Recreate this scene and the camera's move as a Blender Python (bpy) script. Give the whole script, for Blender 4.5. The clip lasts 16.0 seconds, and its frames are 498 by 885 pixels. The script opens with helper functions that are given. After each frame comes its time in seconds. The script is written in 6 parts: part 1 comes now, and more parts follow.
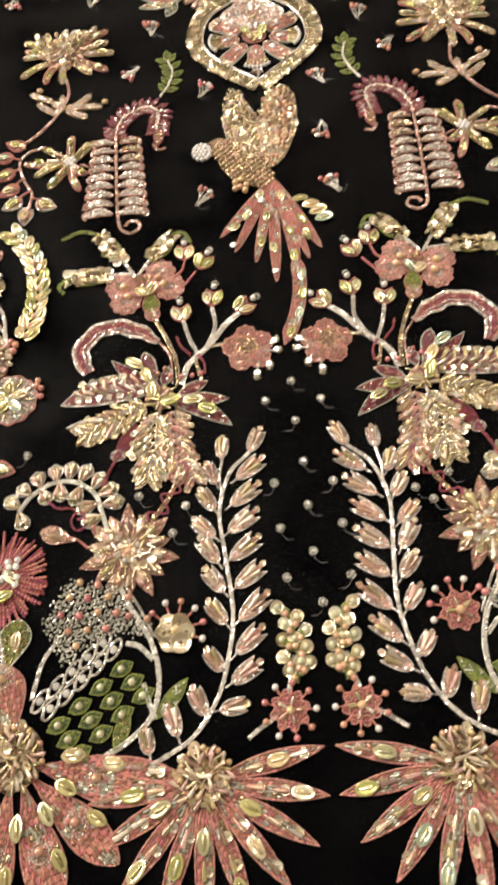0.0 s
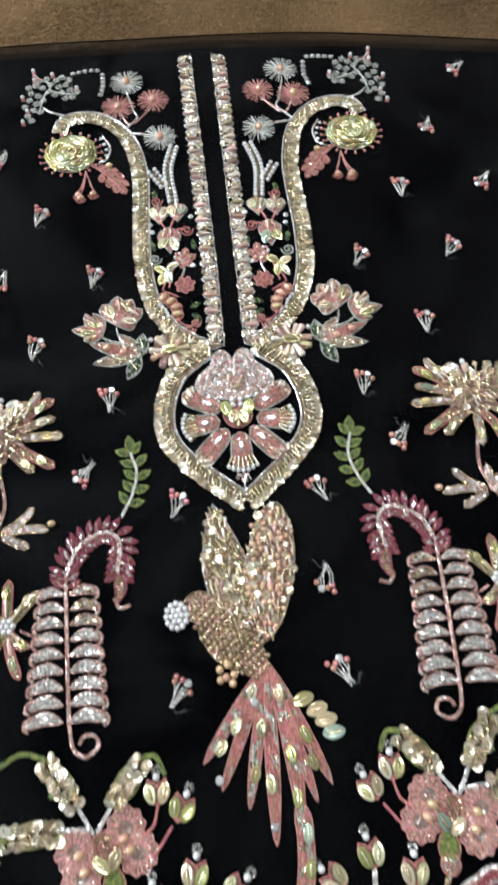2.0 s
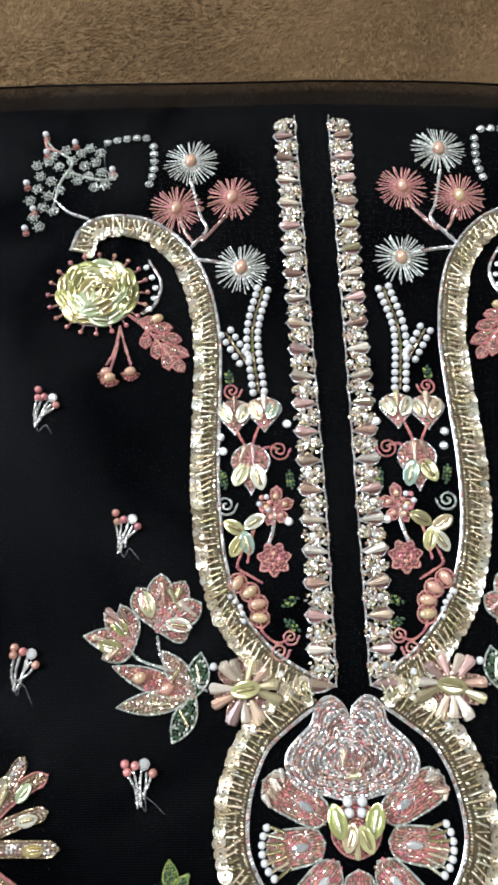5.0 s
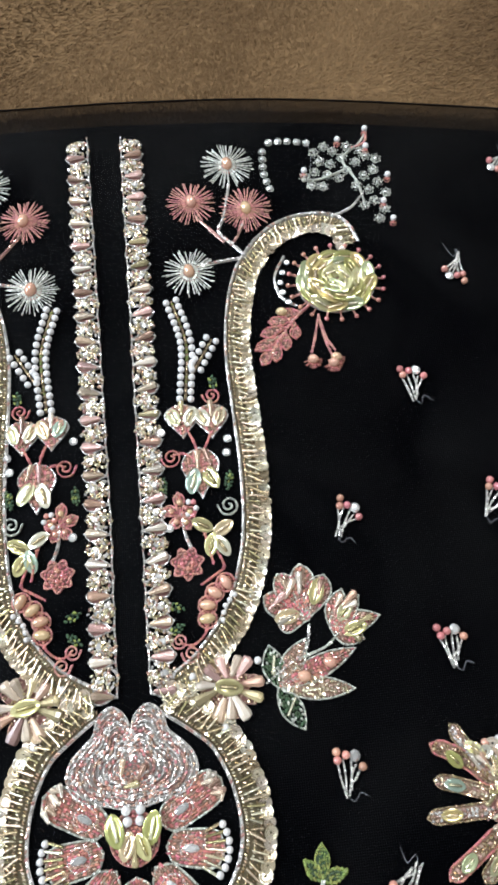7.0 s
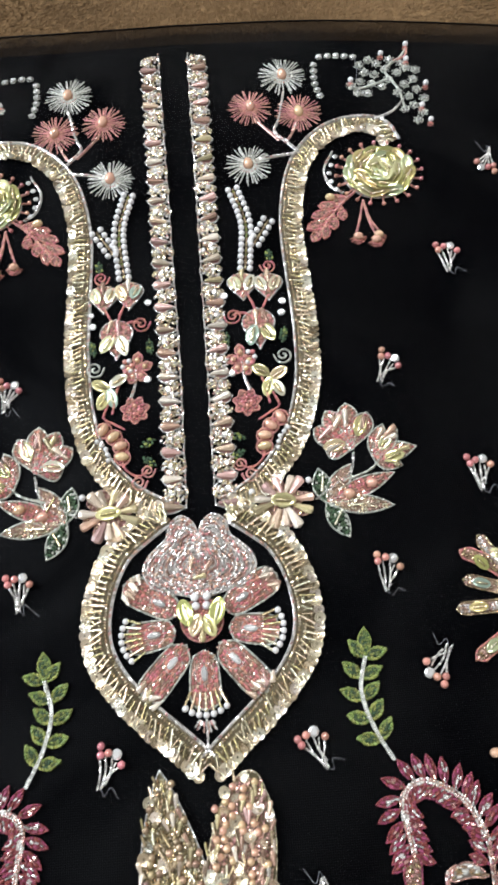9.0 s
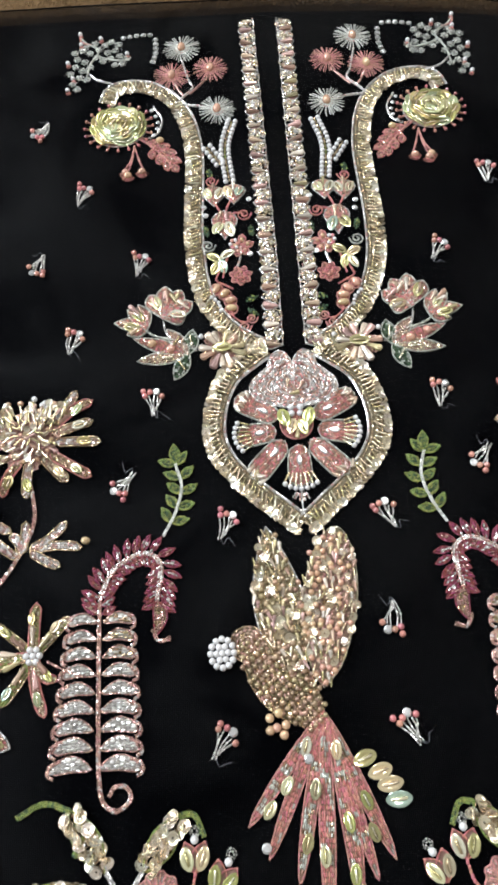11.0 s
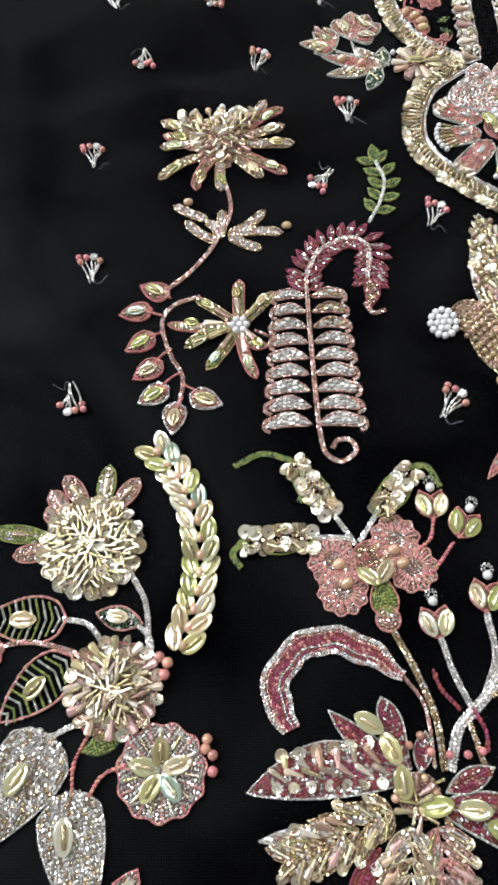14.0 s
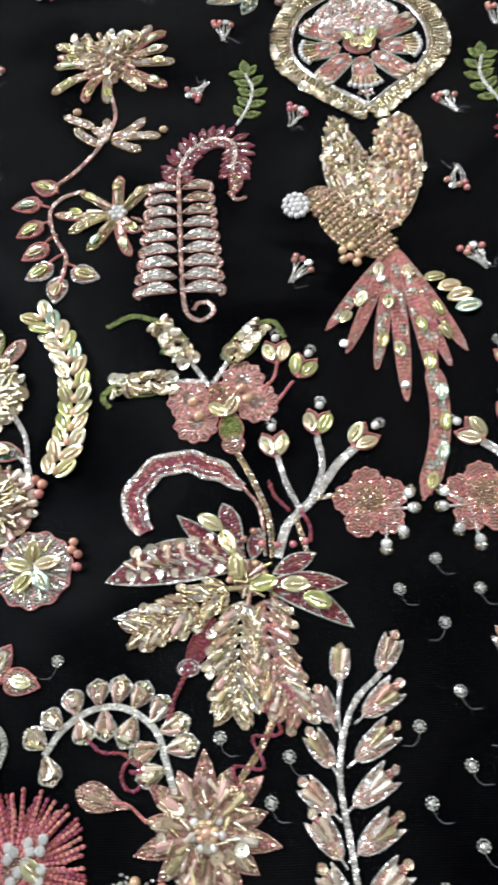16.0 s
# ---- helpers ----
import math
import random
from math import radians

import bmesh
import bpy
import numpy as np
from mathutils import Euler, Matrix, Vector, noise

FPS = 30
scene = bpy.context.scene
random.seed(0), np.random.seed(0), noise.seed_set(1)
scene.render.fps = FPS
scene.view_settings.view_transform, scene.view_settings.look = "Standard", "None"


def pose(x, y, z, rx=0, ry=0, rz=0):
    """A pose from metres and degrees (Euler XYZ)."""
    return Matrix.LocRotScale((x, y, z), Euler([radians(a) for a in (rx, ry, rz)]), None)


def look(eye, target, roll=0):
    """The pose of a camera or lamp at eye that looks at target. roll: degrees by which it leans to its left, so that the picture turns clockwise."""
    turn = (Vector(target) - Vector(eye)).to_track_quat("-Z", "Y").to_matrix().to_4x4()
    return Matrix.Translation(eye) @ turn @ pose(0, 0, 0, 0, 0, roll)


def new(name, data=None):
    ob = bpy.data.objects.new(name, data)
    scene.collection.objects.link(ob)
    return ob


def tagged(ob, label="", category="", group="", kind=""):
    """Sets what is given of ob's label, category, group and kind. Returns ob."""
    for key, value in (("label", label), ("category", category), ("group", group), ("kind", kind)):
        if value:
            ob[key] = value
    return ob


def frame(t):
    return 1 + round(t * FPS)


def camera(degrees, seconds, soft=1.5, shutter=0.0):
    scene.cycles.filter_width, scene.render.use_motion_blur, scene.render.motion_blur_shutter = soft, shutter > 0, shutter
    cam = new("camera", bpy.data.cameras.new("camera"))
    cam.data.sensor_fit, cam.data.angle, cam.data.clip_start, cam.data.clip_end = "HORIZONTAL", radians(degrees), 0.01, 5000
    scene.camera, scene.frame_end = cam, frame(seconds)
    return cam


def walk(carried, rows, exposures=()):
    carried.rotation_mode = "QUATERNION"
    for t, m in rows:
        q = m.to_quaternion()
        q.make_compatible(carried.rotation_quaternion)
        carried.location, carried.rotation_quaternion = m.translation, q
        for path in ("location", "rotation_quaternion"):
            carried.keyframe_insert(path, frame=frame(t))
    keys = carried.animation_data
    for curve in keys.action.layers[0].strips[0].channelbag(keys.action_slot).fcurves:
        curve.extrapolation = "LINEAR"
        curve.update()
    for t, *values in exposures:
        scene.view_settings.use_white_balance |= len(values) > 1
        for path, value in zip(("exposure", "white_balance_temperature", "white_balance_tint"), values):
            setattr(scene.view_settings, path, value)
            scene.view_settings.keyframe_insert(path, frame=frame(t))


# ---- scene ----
cam = camera(39.5, 16.0, soft=3.0, shutter=0.3)
PATH = [
    (0, (-0.0180, -0.5205, 0.3356), (-0.0282, -0.3120, -0.1187), -7.35),
    (0.5, (-0.0025, -0.4815, 0.3649), (-0.0000, -0.2738, -0.0899), -5.62),
    (1, (0.0027, -0.3949, 0.3707), (0.0046, -0.1848, -0.0831), -6.51),
    (1.5, (-0.0025, -0.2970, 0.3771), (-0.0010, -0.0982, -0.0817), -5.47),
    (2, (-0.0113, -0.2180, 0.3685), (0.0088, -0.0239, -0.0918), 0.35),
    (2.5, (-0.0371, -0.1334, 0.3603), (-0.0159, 0.0405, -0.1080), 2.58),
    (3, (-0.0530, -0.0664, 0.3296), (-0.0356, 0.0907, -0.1447), 3.72),
    (3.2, (-0.0682, -0.0399, 0.3208), (-0.0359, 0.1049, -0.1567), 10.66),
    (5.3, (-0.0220, 0.0112, 0.2669), (-0.0272, 0.1647, -0.2090), -3.37),
    (5.5, (-0.0152, 0.0114, 0.2676), (-0.0175, 0.1674, -0.2074), -2.43),
    (6, (0.0072, 0.0112, 0.2640), (0.0155, 0.1709, -0.2097), 0.46),
    (6.5, (0.0290, 0.0109, 0.2708), (0.0438, 0.1663, -0.2042), 1.42),
    (7, (0.0428, 0.0050, 0.2734), (0.0618, 0.1621, -0.2009), 1.23),
    (7.5, (0.0439, -0.0125, 0.2746), (0.0608, 0.1465, -0.1991), -0.67),
    (8, (0.0391, -0.0339, 0.2782), (0.0542, 0.1264, -0.1952), -0.87),
    (8.5, (0.0324, -0.0500, 0.2831), (0.0430, 0.1108, -0.1902), -1.58),
    (9, (0.0244, -0.0712, 0.2883), (0.0243, 0.0937, -0.1837), -4.52),
    (9.5, (0.0121, -0.0946, 0.2974), (0.0016, 0.0737, -0.1733), -7.45),
    (9.7, (0.0007, -0.1102, 0.3030), (-0.0087, 0.0606, -0.1669), -6.74),
    (11.8, (-0.0391, -0.2273, 0.3392), (-0.0415, -0.0374, -0.1233), -3.27),
    (12, (-0.0493, -0.2390, 0.3335), (-0.0561, -0.0491, -0.1289), -4.38),
    (12.5, (-0.0794, -0.2658, 0.3036), (-0.0970, -0.0653, -0.1541), -6.74),
    (13, (-0.0995, -0.2886, 0.2791), (-0.1204, -0.0821, -0.1757), -7.18),
    (13.5, (-0.1057, -0.3072, 0.2587), (-0.1313, -0.1096, -0.1998), -8.57),
    (14, (-0.1124, -0.3210, 0.2584), (-0.1357, -0.1219, -0.1997), -7.81),
    (14.5, (-0.1172, -0.3391, 0.2588), (-0.1396, -0.1381, -0.1985), -7.69),
    (15, (-0.1221, -0.3611, 0.2562), (-0.1478, -0.1630, -0.2022), -8.56),
    (15.5, (-0.0979, -0.3837, 0.2571), (-0.1234, -0.1890, -0.2027), -9.09),
    (16, (-0.0605, -0.3949, 0.2675), (-0.0761, -0.1965, -0.1912), -7.28),
]
walk(cam, [(t, look(eye, target, roll)) for t, eye, target, roll in PATH],
     exposures=[(0.0, 0.02, 8200, 14), (0.3, 0.02, 6900, 11), (0.6, -0.07, 5900, 8.5), (1.0, -0.05, 5800, 6), (2.0, -0.12, 5850, 6.5), (3.0, -0.2, 5900, 7),
                (5.5, -0.06, 5750, 6), (9.5, 0.0, 6000, 8.5), (12.0, -0.12, 6000, 8), (16.0, -0.03, 6000, 8)])

# ---- light: an assumed room with sky light and two added, unseen area lamps ----
world = bpy.data.worlds.new("world")
scene.world = world
world.use_nodes = True
wn, wl = world.node_tree.nodes, world.node_tree.links
sky = wn.new("ShaderNodeTexSky")
sky.sky_type, sky.sun_disc = "NISHITA", False
sky.sun_elevation, sky.sun_rotation = radians(35), radians(-60)
wl.new(sky.outputs[0], wn["Background"].inputs[0])
wn["Background"].inputs[1].default_value = 0.1


def area_lamp(name, m, sx, sy, watts, colour):
    data = bpy.data.lights.new(name, "AREA")
    data.shape, data.size, data.size_y, data.energy, data.color = "RECTANGLE", sx, sy, watts, colour
    ob = new(name, data)
    ob.matrix_world = m
    return ob


# Added soft fill from the left, set before an assumed wall opening.
area_lamp("side_fill_light", look((-1.93, 0.5, 1.35), (0, 0.1, 0.2)), 1.3, 1.2, 78, (0.92, 0.96, 1.0))
# Added overhead panel, unseen, placed where bead tops mirror it for sparkle.
area_lamp("overhead_sparkle_light", look((0.1, 0.95, 2.36), (0, -0.1, 0)), 0.7, 0.7, 66, (1.0, 0.97, 0.92))

# ---- materials ----
MM = 0.001


def nodes_of(name):
    m = bpy.data.materials.new(name)
    m.use_nodes = True
    nt = m.node_tree
    return m, nt.nodes, nt.links, nt.nodes["Principled BSDF"]


def stitched(name, colour, rough, metal=0.0, var=0.3, hue=0.03, by_object=False, grain=900, bump=0.15, coat=0.0, film=0.0, tint=None):
    """Bead, thread or foil: value and hue vary from piece to piece, with a fine grain over it."""
    m, n, l, b = nodes_of(name)
    if by_object:
        rnd = n.new("ShaderNodeObjectInfo").outputs["Random"]
    else:
        rnd = n.new("ShaderNodeNewGeometry").outputs["Random Per Island"]
    hsv = n.new("ShaderNodeHueSaturation")
    hsv.inputs["Color"].default_value = (*colour, 1)
    if tint:
        ramp = n.new("ShaderNodeValToRGB")
        ramp.color_ramp.interpolation = "CONSTANT"
        stops = [colour] + tint
        while len(ramp.color_ramp.elements) < len(stops):
            ramp.color_ramp.elements.new(0.5)
        for k, c in enumerate(stops):
            ramp.color_ramp.elements[k].position = k / len(stops)
            ramp.color_ramp.elements[k].color = (*c, 1)
        l.new(rnd, ramp.inputs[0])
        l.new(ramp.outputs[0], hsv.inputs["Color"])
    val = n.new("ShaderNodeMapRange")
    val.inputs[3].default_value, val.inputs[4].default_value = 1 - var, 1 + var
    white = n.new("ShaderNodeTexWhiteNoise")
    white.noise_dimensions = "1D"
    l.new(rnd, white.inputs["W"])
    l.new(white.outputs["Value"], val.inputs[0])
    l.new(val.outputs[0], hsv.inputs["Value"])
    hv = n.new("ShaderNodeMapRange")
    hv.inputs[3].default_value, hv.inputs[4].default_value = 0.5 - hue, 0.5 + hue
    l.new(rnd, hv.inputs[0])
    l.new(hv.outputs[0], hsv.inputs["Hue"])
    tex = n.new("ShaderNodeTexNoise")
    tex.inputs["Scale"].default_value, tex.inputs["Detail"].default_value = grain, 3
    co = n.new("ShaderNodeTexCoord")
    l.new(co.outputs["Object"], tex.inputs["Vector"])
    mix = n.new("ShaderNodeMix")
    mix.data_type, mix.blend_type = "RGBA", "MULTIPLY"
    mix.inputs["Factor"].default_value = 0.35
    l.new(hsv.outputs[0], mix.inputs["A"])
    l.new(tex.outputs["Fac"], mix.inputs["B"])
    l.new(mix.outputs["Result"], b.inputs["Base Color"])
    bmp = n.new("ShaderNodeBump")
    bmp.inputs["Strength"].default_value, bmp.inputs["Distance"].default_value = bump, 0.0004
    l.new(tex.outputs["Fac"], bmp.inputs["Height"])
    l.new(bmp.outputs[0], b.inputs["Normal"])
    b.inputs["Roughness"].default_value, b.inputs["Metallic"].default_value = rough, metal
    b.inputs["Coat Weight"].default_value = coat
    b.inputs["Coat Roughness"].default_value = 0.08
    if film:
        b.inputs["Thin Film Thickness"].default_value = film
        b.inputs["Thin Film IOR"].default_value = 1.5
    return m


SILVER = stitched("silver_zari", (0.86, 0.83, 0.79), 0.2, 0.72, 0.35)
ROSE = stitched("rose_zari", (0.60, 0.37, 0.31), 0.25, 0.65, 0.4)
GOLD = stitched("antique_gold_zari", (0.60, 0.47, 0.30), 0.24, 0.9, 0.4)
PALE = stitched("pale_gold_foil", (0.88, 0.80, 0.60), 0.18, 0.85, 0.25)
BUGLE = stitched("gold_bugle_glass", (0.84, 0.74, 0.50), 0.22, 0.8, 0.35, by_object=True, coat=0.2, bump=0.3,
                 tint=[(0.80, 0.69, 0.44), (0.58, 0.48, 0.28), (0.84, 0.75, 0.53), (0.48, 0.40, 0.22), (0.88, 0.81, 0.63)])
CORAL = stitched("coral_thread", (0.52, 0.185, 0.16), 0.7, 0, 0.3)
PINK = stitched("pink_thread", (0.55, 0.25, 0.21), 0.65, 0, 0.3)
WINE = stitched("burgundy_thread", (0.22, 0.035, 0.055), 0.6, 0, 0.35)
GREEN = stitched("olive_green_thread", (0.22, 0.26, 0.06), 0.6, 0, 0.35)
DEEP = stitched("dark_green_thread", (0.05, 0.09, 0.04), 0.7, 0, 0.35)
GREY = stitched("grey_green_bead", (0.52, 0.53, 0.46), 0.35, 0.4, 0.35)
WHITE_THREAD = stitched("white_metallic_thread", (0.74, 0.73, 0.68), 0.4, 0.5, 0.25)
PEACH = stitched("peach_glass", (0.60, 0.42, 0.34), 0.14, 0.45, 0.4, by_object=True, coat=0.7, bump=0.35,
                 tint=[(0.46, 0.31, 0.21), (0.70, 0.58, 0.44), (0.55, 0.40, 0.29), (0.74, 0.64, 0.55), (0.50, 0.38, 0.23)])
PEACHB = stitched("peach_bead", (0.64, 0.43, 0.34), 0.16, 0.55, 0.35, coat=0.5)
PEARL = stitched("white_pearl", (0.74, 0.72, 0.71), 0.16, 0.0, 0.08, by_object=True, coat=0.8, bump=0.02)
PEACH_PEARL = stitched("peach_pearl", (0.70, 0.45, 0.28), 0.16, 0.25, 0.12, by_object=True, coat=0.8, bump=0.02)
GREEN_PEARL = stitched("pale_green_pearl", (0.56, 0.56, 0.38), 0.18, 0.1, 0.15, by_object=True, coat=0.8, bump=0.02)
PINK_BEAD = stitched("coral_pink_bead", (0.58, 0.24, 0.20), 0.12, 0.1, 0.25, by_object=True, coat=0.8)
SHELL = stitched("iridescent_shell", (0.80, 0.72, 0.40), 0.13, 0.6, 0.2, by_object=True, coat=0.7, film=480, bump=0.05,
                 tint=[(0.80, 0.73, 0.47), (0.60, 0.60, 0.34), (0.86, 0.83, 0.64), (0.56, 0.50, 0.24), (0.46, 0.58, 0.46), (0.72, 0.64, 0.32), (0.80, 0.74, 0.48), (0.50, 0.46, 0.18)])
OLIVE_SHELL = stitched("olive_gold_shell", (0.44, 0.40, 0.14), 0.16, 0.6, 0.35, by_object=True, coat=0.6, film=430, bump=0.05,
                       tint=[(0.56, 0.48, 0.19), (0.32, 0.32, 0.11), (0.70, 0.66, 0.36), (0.42, 0.38, 0.14), (0.50, 0.52, 0.30)])
SEQUIN = stitched("champagne_sequin", (0.84, 0.77, 0.62), 0.2, 0.8, 0.3, by_object=True, film=350,
                  tint=[(0.70, 0.62, 0.44), (0.84, 0.77, 0.57), (0.60, 0.48, 0.33), (0.90, 0.86, 0.73), (0.74, 0.60, 0.46)])
GOLD_BEAD = stitched("dull_gold_bead", (0.46, 0.33, 0.21), 0.24, 0.6, 0.35, by_object=True, coat=0.4)
CRYSTAL = stitched("crystal_stone", (0.74, 0.74, 0.72), 0.06, 0.6, 0.3, by_object=True, coat=1.0)
BEIGE = stitched("beige_backing", (0.25, 0.135, 0.105), 0.8, 0, 0.2, grain=500)
GOLDBACK = stitched("gold_backing", (0.13, 0.10, 0.055), 0.5, 0.5, 0.2, grain=700)
SILVERBACK = stitched("silver_backing", (0.34, 0.31, 0.29), 0.45, 0.6, 0.2, grain=700)
SHELLFILL = stitched("pale_green_gold_bead", (0.66, 0.64, 0.44), 0.25, 0.6, 0.3, coat=0.4)
HAIR = stitched("loose_thread", (0.35, 0.36, 0.38), 0.6, 0.2, 0.2)


def cloth(name, colour, see, weave):
    """Fine black georgette: crossed threads, slight sheen, cloudy variation; see: how much shows through."""
    m, n, l, b = nodes_of(name)
    co = n.new("ShaderNodeTexCoord")
    waves = []
    for axis in ("X", "Y"):
        w = n.new("ShaderNodeTexWave")
        w.bands_direction = axis
        w.inputs["Scale"].default_value, w.inputs["Distortion"].default_value = weave, 1.5
        w.inputs["Detail"].default_value = 2
        l.new(co.outputs["Object"], w.inputs["Vector"])
        waves.append(w)
    add = n.new("ShaderNodeMath")
    l.new(waves[0].outputs["Fac"], add.inputs[0])
    l.new(waves[1].outputs["Fac"], add.inputs[1])
    cloud = n.new("ShaderNodeTexNoise")
    cloud.inputs["Scale"].default_value, cloud.inputs["Detail"].default_value = 14, 5
    l.new(co.outputs["Object"], cloud.inputs["Vector"])
    ramp = n.new("ShaderNodeValToRGB")
    ramp.color_ramp.elements[0].color = (*(c * 0.6 for c in colour), 1)
    ramp.color_ramp.elements[1].color = (*(c * 1.5 for c in colour), 1)
    l.new(cloud.outputs["Fac"], ramp.inputs[0])
    l.new(ramp.outputs[0], b.inputs["Base Color"])
    bmp = n.new("ShaderNodeBump")
    bmp.inputs["Strength"].default_value, bmp.inputs["Distance"].default_value = 0.4, 0.0002
    l.new(add.outputs[0], bmp.inputs["Height"])
    crease = n.new("ShaderNodeTexNoise")
    crease.noise_type = "RIDGED_MULTIFRACTAL"
    crease.inputs["Scale"].default_value, crease.inputs["Detail"].default_value = 13, 3
    crease.inputs["Distortion"].default_value = 0.7
    slant = n.new("ShaderNodeMapping")
    slant.inputs["Rotation"].default_value = (0, 0, 0.6)
    slant.inputs["Scale"].default_value = (0.45, 1.3, 1)
    l.new(co.outputs["Object"], slant.inputs["Vector"])
    l.new(slant.outputs[0], crease.inputs["Vector"])
    fold = n.new("ShaderNodeBump")
    fold.inputs["Strength"].default_value, fold.inputs["Distance"].default_value = 0.5, 0.0035
    l.new(crease.outputs["Fac"], fold.inputs["Height"])
    l.new(bmp.outputs[0], fold.inputs["Normal"])
    l.new(fold.outputs[0], b.inputs["Normal"])
    b.inputs["Roughness"].default_value = 0.55
    sheen = n.new("ShaderNodeTexNoise")
    sheen.inputs["Scale"].default_value, sheen.inputs["Detail"].default_value = 9, 7
    sheen.inputs["Distortion"].default_value = 1.6
    l.new(co.outputs["Object"], sheen.inputs["Vector"])
    gloss = n.new("ShaderNodeMapRange")
    gloss.inputs[1].default_value, gloss.inputs[2].default_value = 0.35, 0.72
    gloss.inputs[3].default_value, gloss.inputs[4].default_value = 0.016, 0.105
    l.new(sheen.outputs["Fac"], gloss.inputs[0])
    l.new(gloss.outputs[0], b.inputs["Specular IOR Level"])
    if see:
        b.inputs["Alpha"].default_value = 1 - see
    return m


LINING = cloth("black_lining", (0.0005, 0.0005, 0.0008), 0, 380)
SHEER = cloth("black_sheer", (0.0006, 0.0006, 0.0011), 0.5, 420)


def carpet_stuff(name, base):
    m, n, l, b = nodes_of(name)
    co = n.new("ShaderNodeTexCoord")
    big = n.new("ShaderNodeTexNoise")
    big.inputs["Scale"].default_value, big.inputs["Detail"].default_value = 11, 5
    fine = n.new("ShaderNodeTexNoise")
    fine.inputs["Scale"].default_value, fine.inputs["Detail"].default_value = 260, 4
    geo = n.new("ShaderNodeNewGeometry")
    for t in (big, fine):
        l.new(co.outputs["Object"], t.inputs["Vector"])
    add = n.new("ShaderNodeMath")
    l.new(big.outputs["Fac"], add.inputs[0])
    l.new(geo.outputs["Random Per Island"] if base else fine.outputs["Fac"], add.inputs[1])
    half = n.new("ShaderNodeMath")
    half.operation = "MULTIPLY"
    half.inputs[1].default_value = 0.5
    if base:
        soft = n.new("ShaderNodeMath")
        soft.operation = "MULTIPLY_ADD"
        soft.inputs[1].default_value, soft.inputs[2].default_value = 0.16, 0.42
        l.new(geo.outputs["Random Per Island"], soft.inputs[0])
        l.new(soft.outputs[0], add.inputs[1])
    l.new(add.outputs[0], half.inputs[0])
    ramp = n.new("ShaderNodeValToRGB")
    ramp.color_ramp.elements[0].position, ramp.color_ramp.elements[1].position = 0.28, 0.7
    ramp.color_ramp.elements[0].color, ramp.color_ramp.elements[1].color = (0.055, 0.031, 0.014, 1), (0.21, 0.130, 0.062, 1)
    l.new(half.outputs[0], ramp.inputs[0])
    l.new(ramp.outputs[0], b.inputs["Base Color"])
    bmp = n.new("ShaderNodeBump")
    bmp.inputs["Strength"].default_value, bmp.inputs["Distance"].default_value = 0.6, 0.002
    l.new(fine.outputs["Fac"], bmp.inputs["Height"])
    l.new(bmp.outputs[0], b.inputs["Normal"])
    b.inputs["Roughness"].default_value = 0.95
    b.inputs["Specular IOR Level"].default_value = 0.1
    return m


CARPET, PILE = carpet_stuff("brown_carpet", False), carpet_stuff("brown_carpet_pile", True)


def plaster(name, colour):
    m, n, l, b = nodes_of(name)
    tex = n.new("ShaderNodeTexNoise")
    tex.inputs["Scale"].default_value, tex.inputs["Detail"].default_value = 6, 6
    ramp = n.new("ShaderNodeValToRGB")
    ramp.color_ramp.elements[0].color = (*(c * 0.92 for c in colour), 1)
    ramp.color_ramp.elements[1].color = (*colour, 1)
    l.new(tex.outputs["Fac"], ramp.inputs[0])
    l.new(ramp.outputs[0], b.inputs["Base Color"])
    b.inputs["Roughness"].default_value = 0.9
    return m


PLASTER = plaster("cream_wall_paint", (0.66, 0.64, 0.60))
CEILING_PAINT = plaster("white_ceiling_paint", (0.78, 0.77, 0.75))

# ---- mesh helpers ----


def lathe(profile, sides, along="z", cap=True):
    """Rings of (radius, height) turned about an axis; radius 0 makes a pole."""
    verts, rings, faces = [], [], []
    for r, h in profile:
        if r == 0:
            rings.append([len(verts)])
            verts.append((0, 0, h))
        else:
            rings.append(list(range(len(verts), len(verts) + sides)))
            verts += [(r * math.cos(2 * math.pi * k / sides), r * math.sin(2 * math.pi * k / sides), h) for k in range(sides)]
    for a, b in zip(rings, rings[1:]):
        for k in range(sides):
            j = (k + 1) % sides
            if len(a) == 1:
                faces.append((a[0], b[j], b[k]))
            elif len(b) == 1:
                faces.append((a[k], a[j], b[0]))
            else:
                faces.append((a[k], a[j], b[j], b[k]))
    v = np.array(verts, float)
    if along == "x":
        v = v[:, [2, 0, 1]]
    return v, faces


SEED = lathe([(0, -1), (0.86, -0.45), (0.86, 0.45), (0, 1)], 5, "x")
TUBE = lathe([(0.6, -0.5), (1, -0.46), (1, 0.46), (0.6, 0.5)], 6, "x")
RAYT = lathe([(0, 0), (1, 0.3), (0.9, 0.75), (0, 1)], 4, "x")


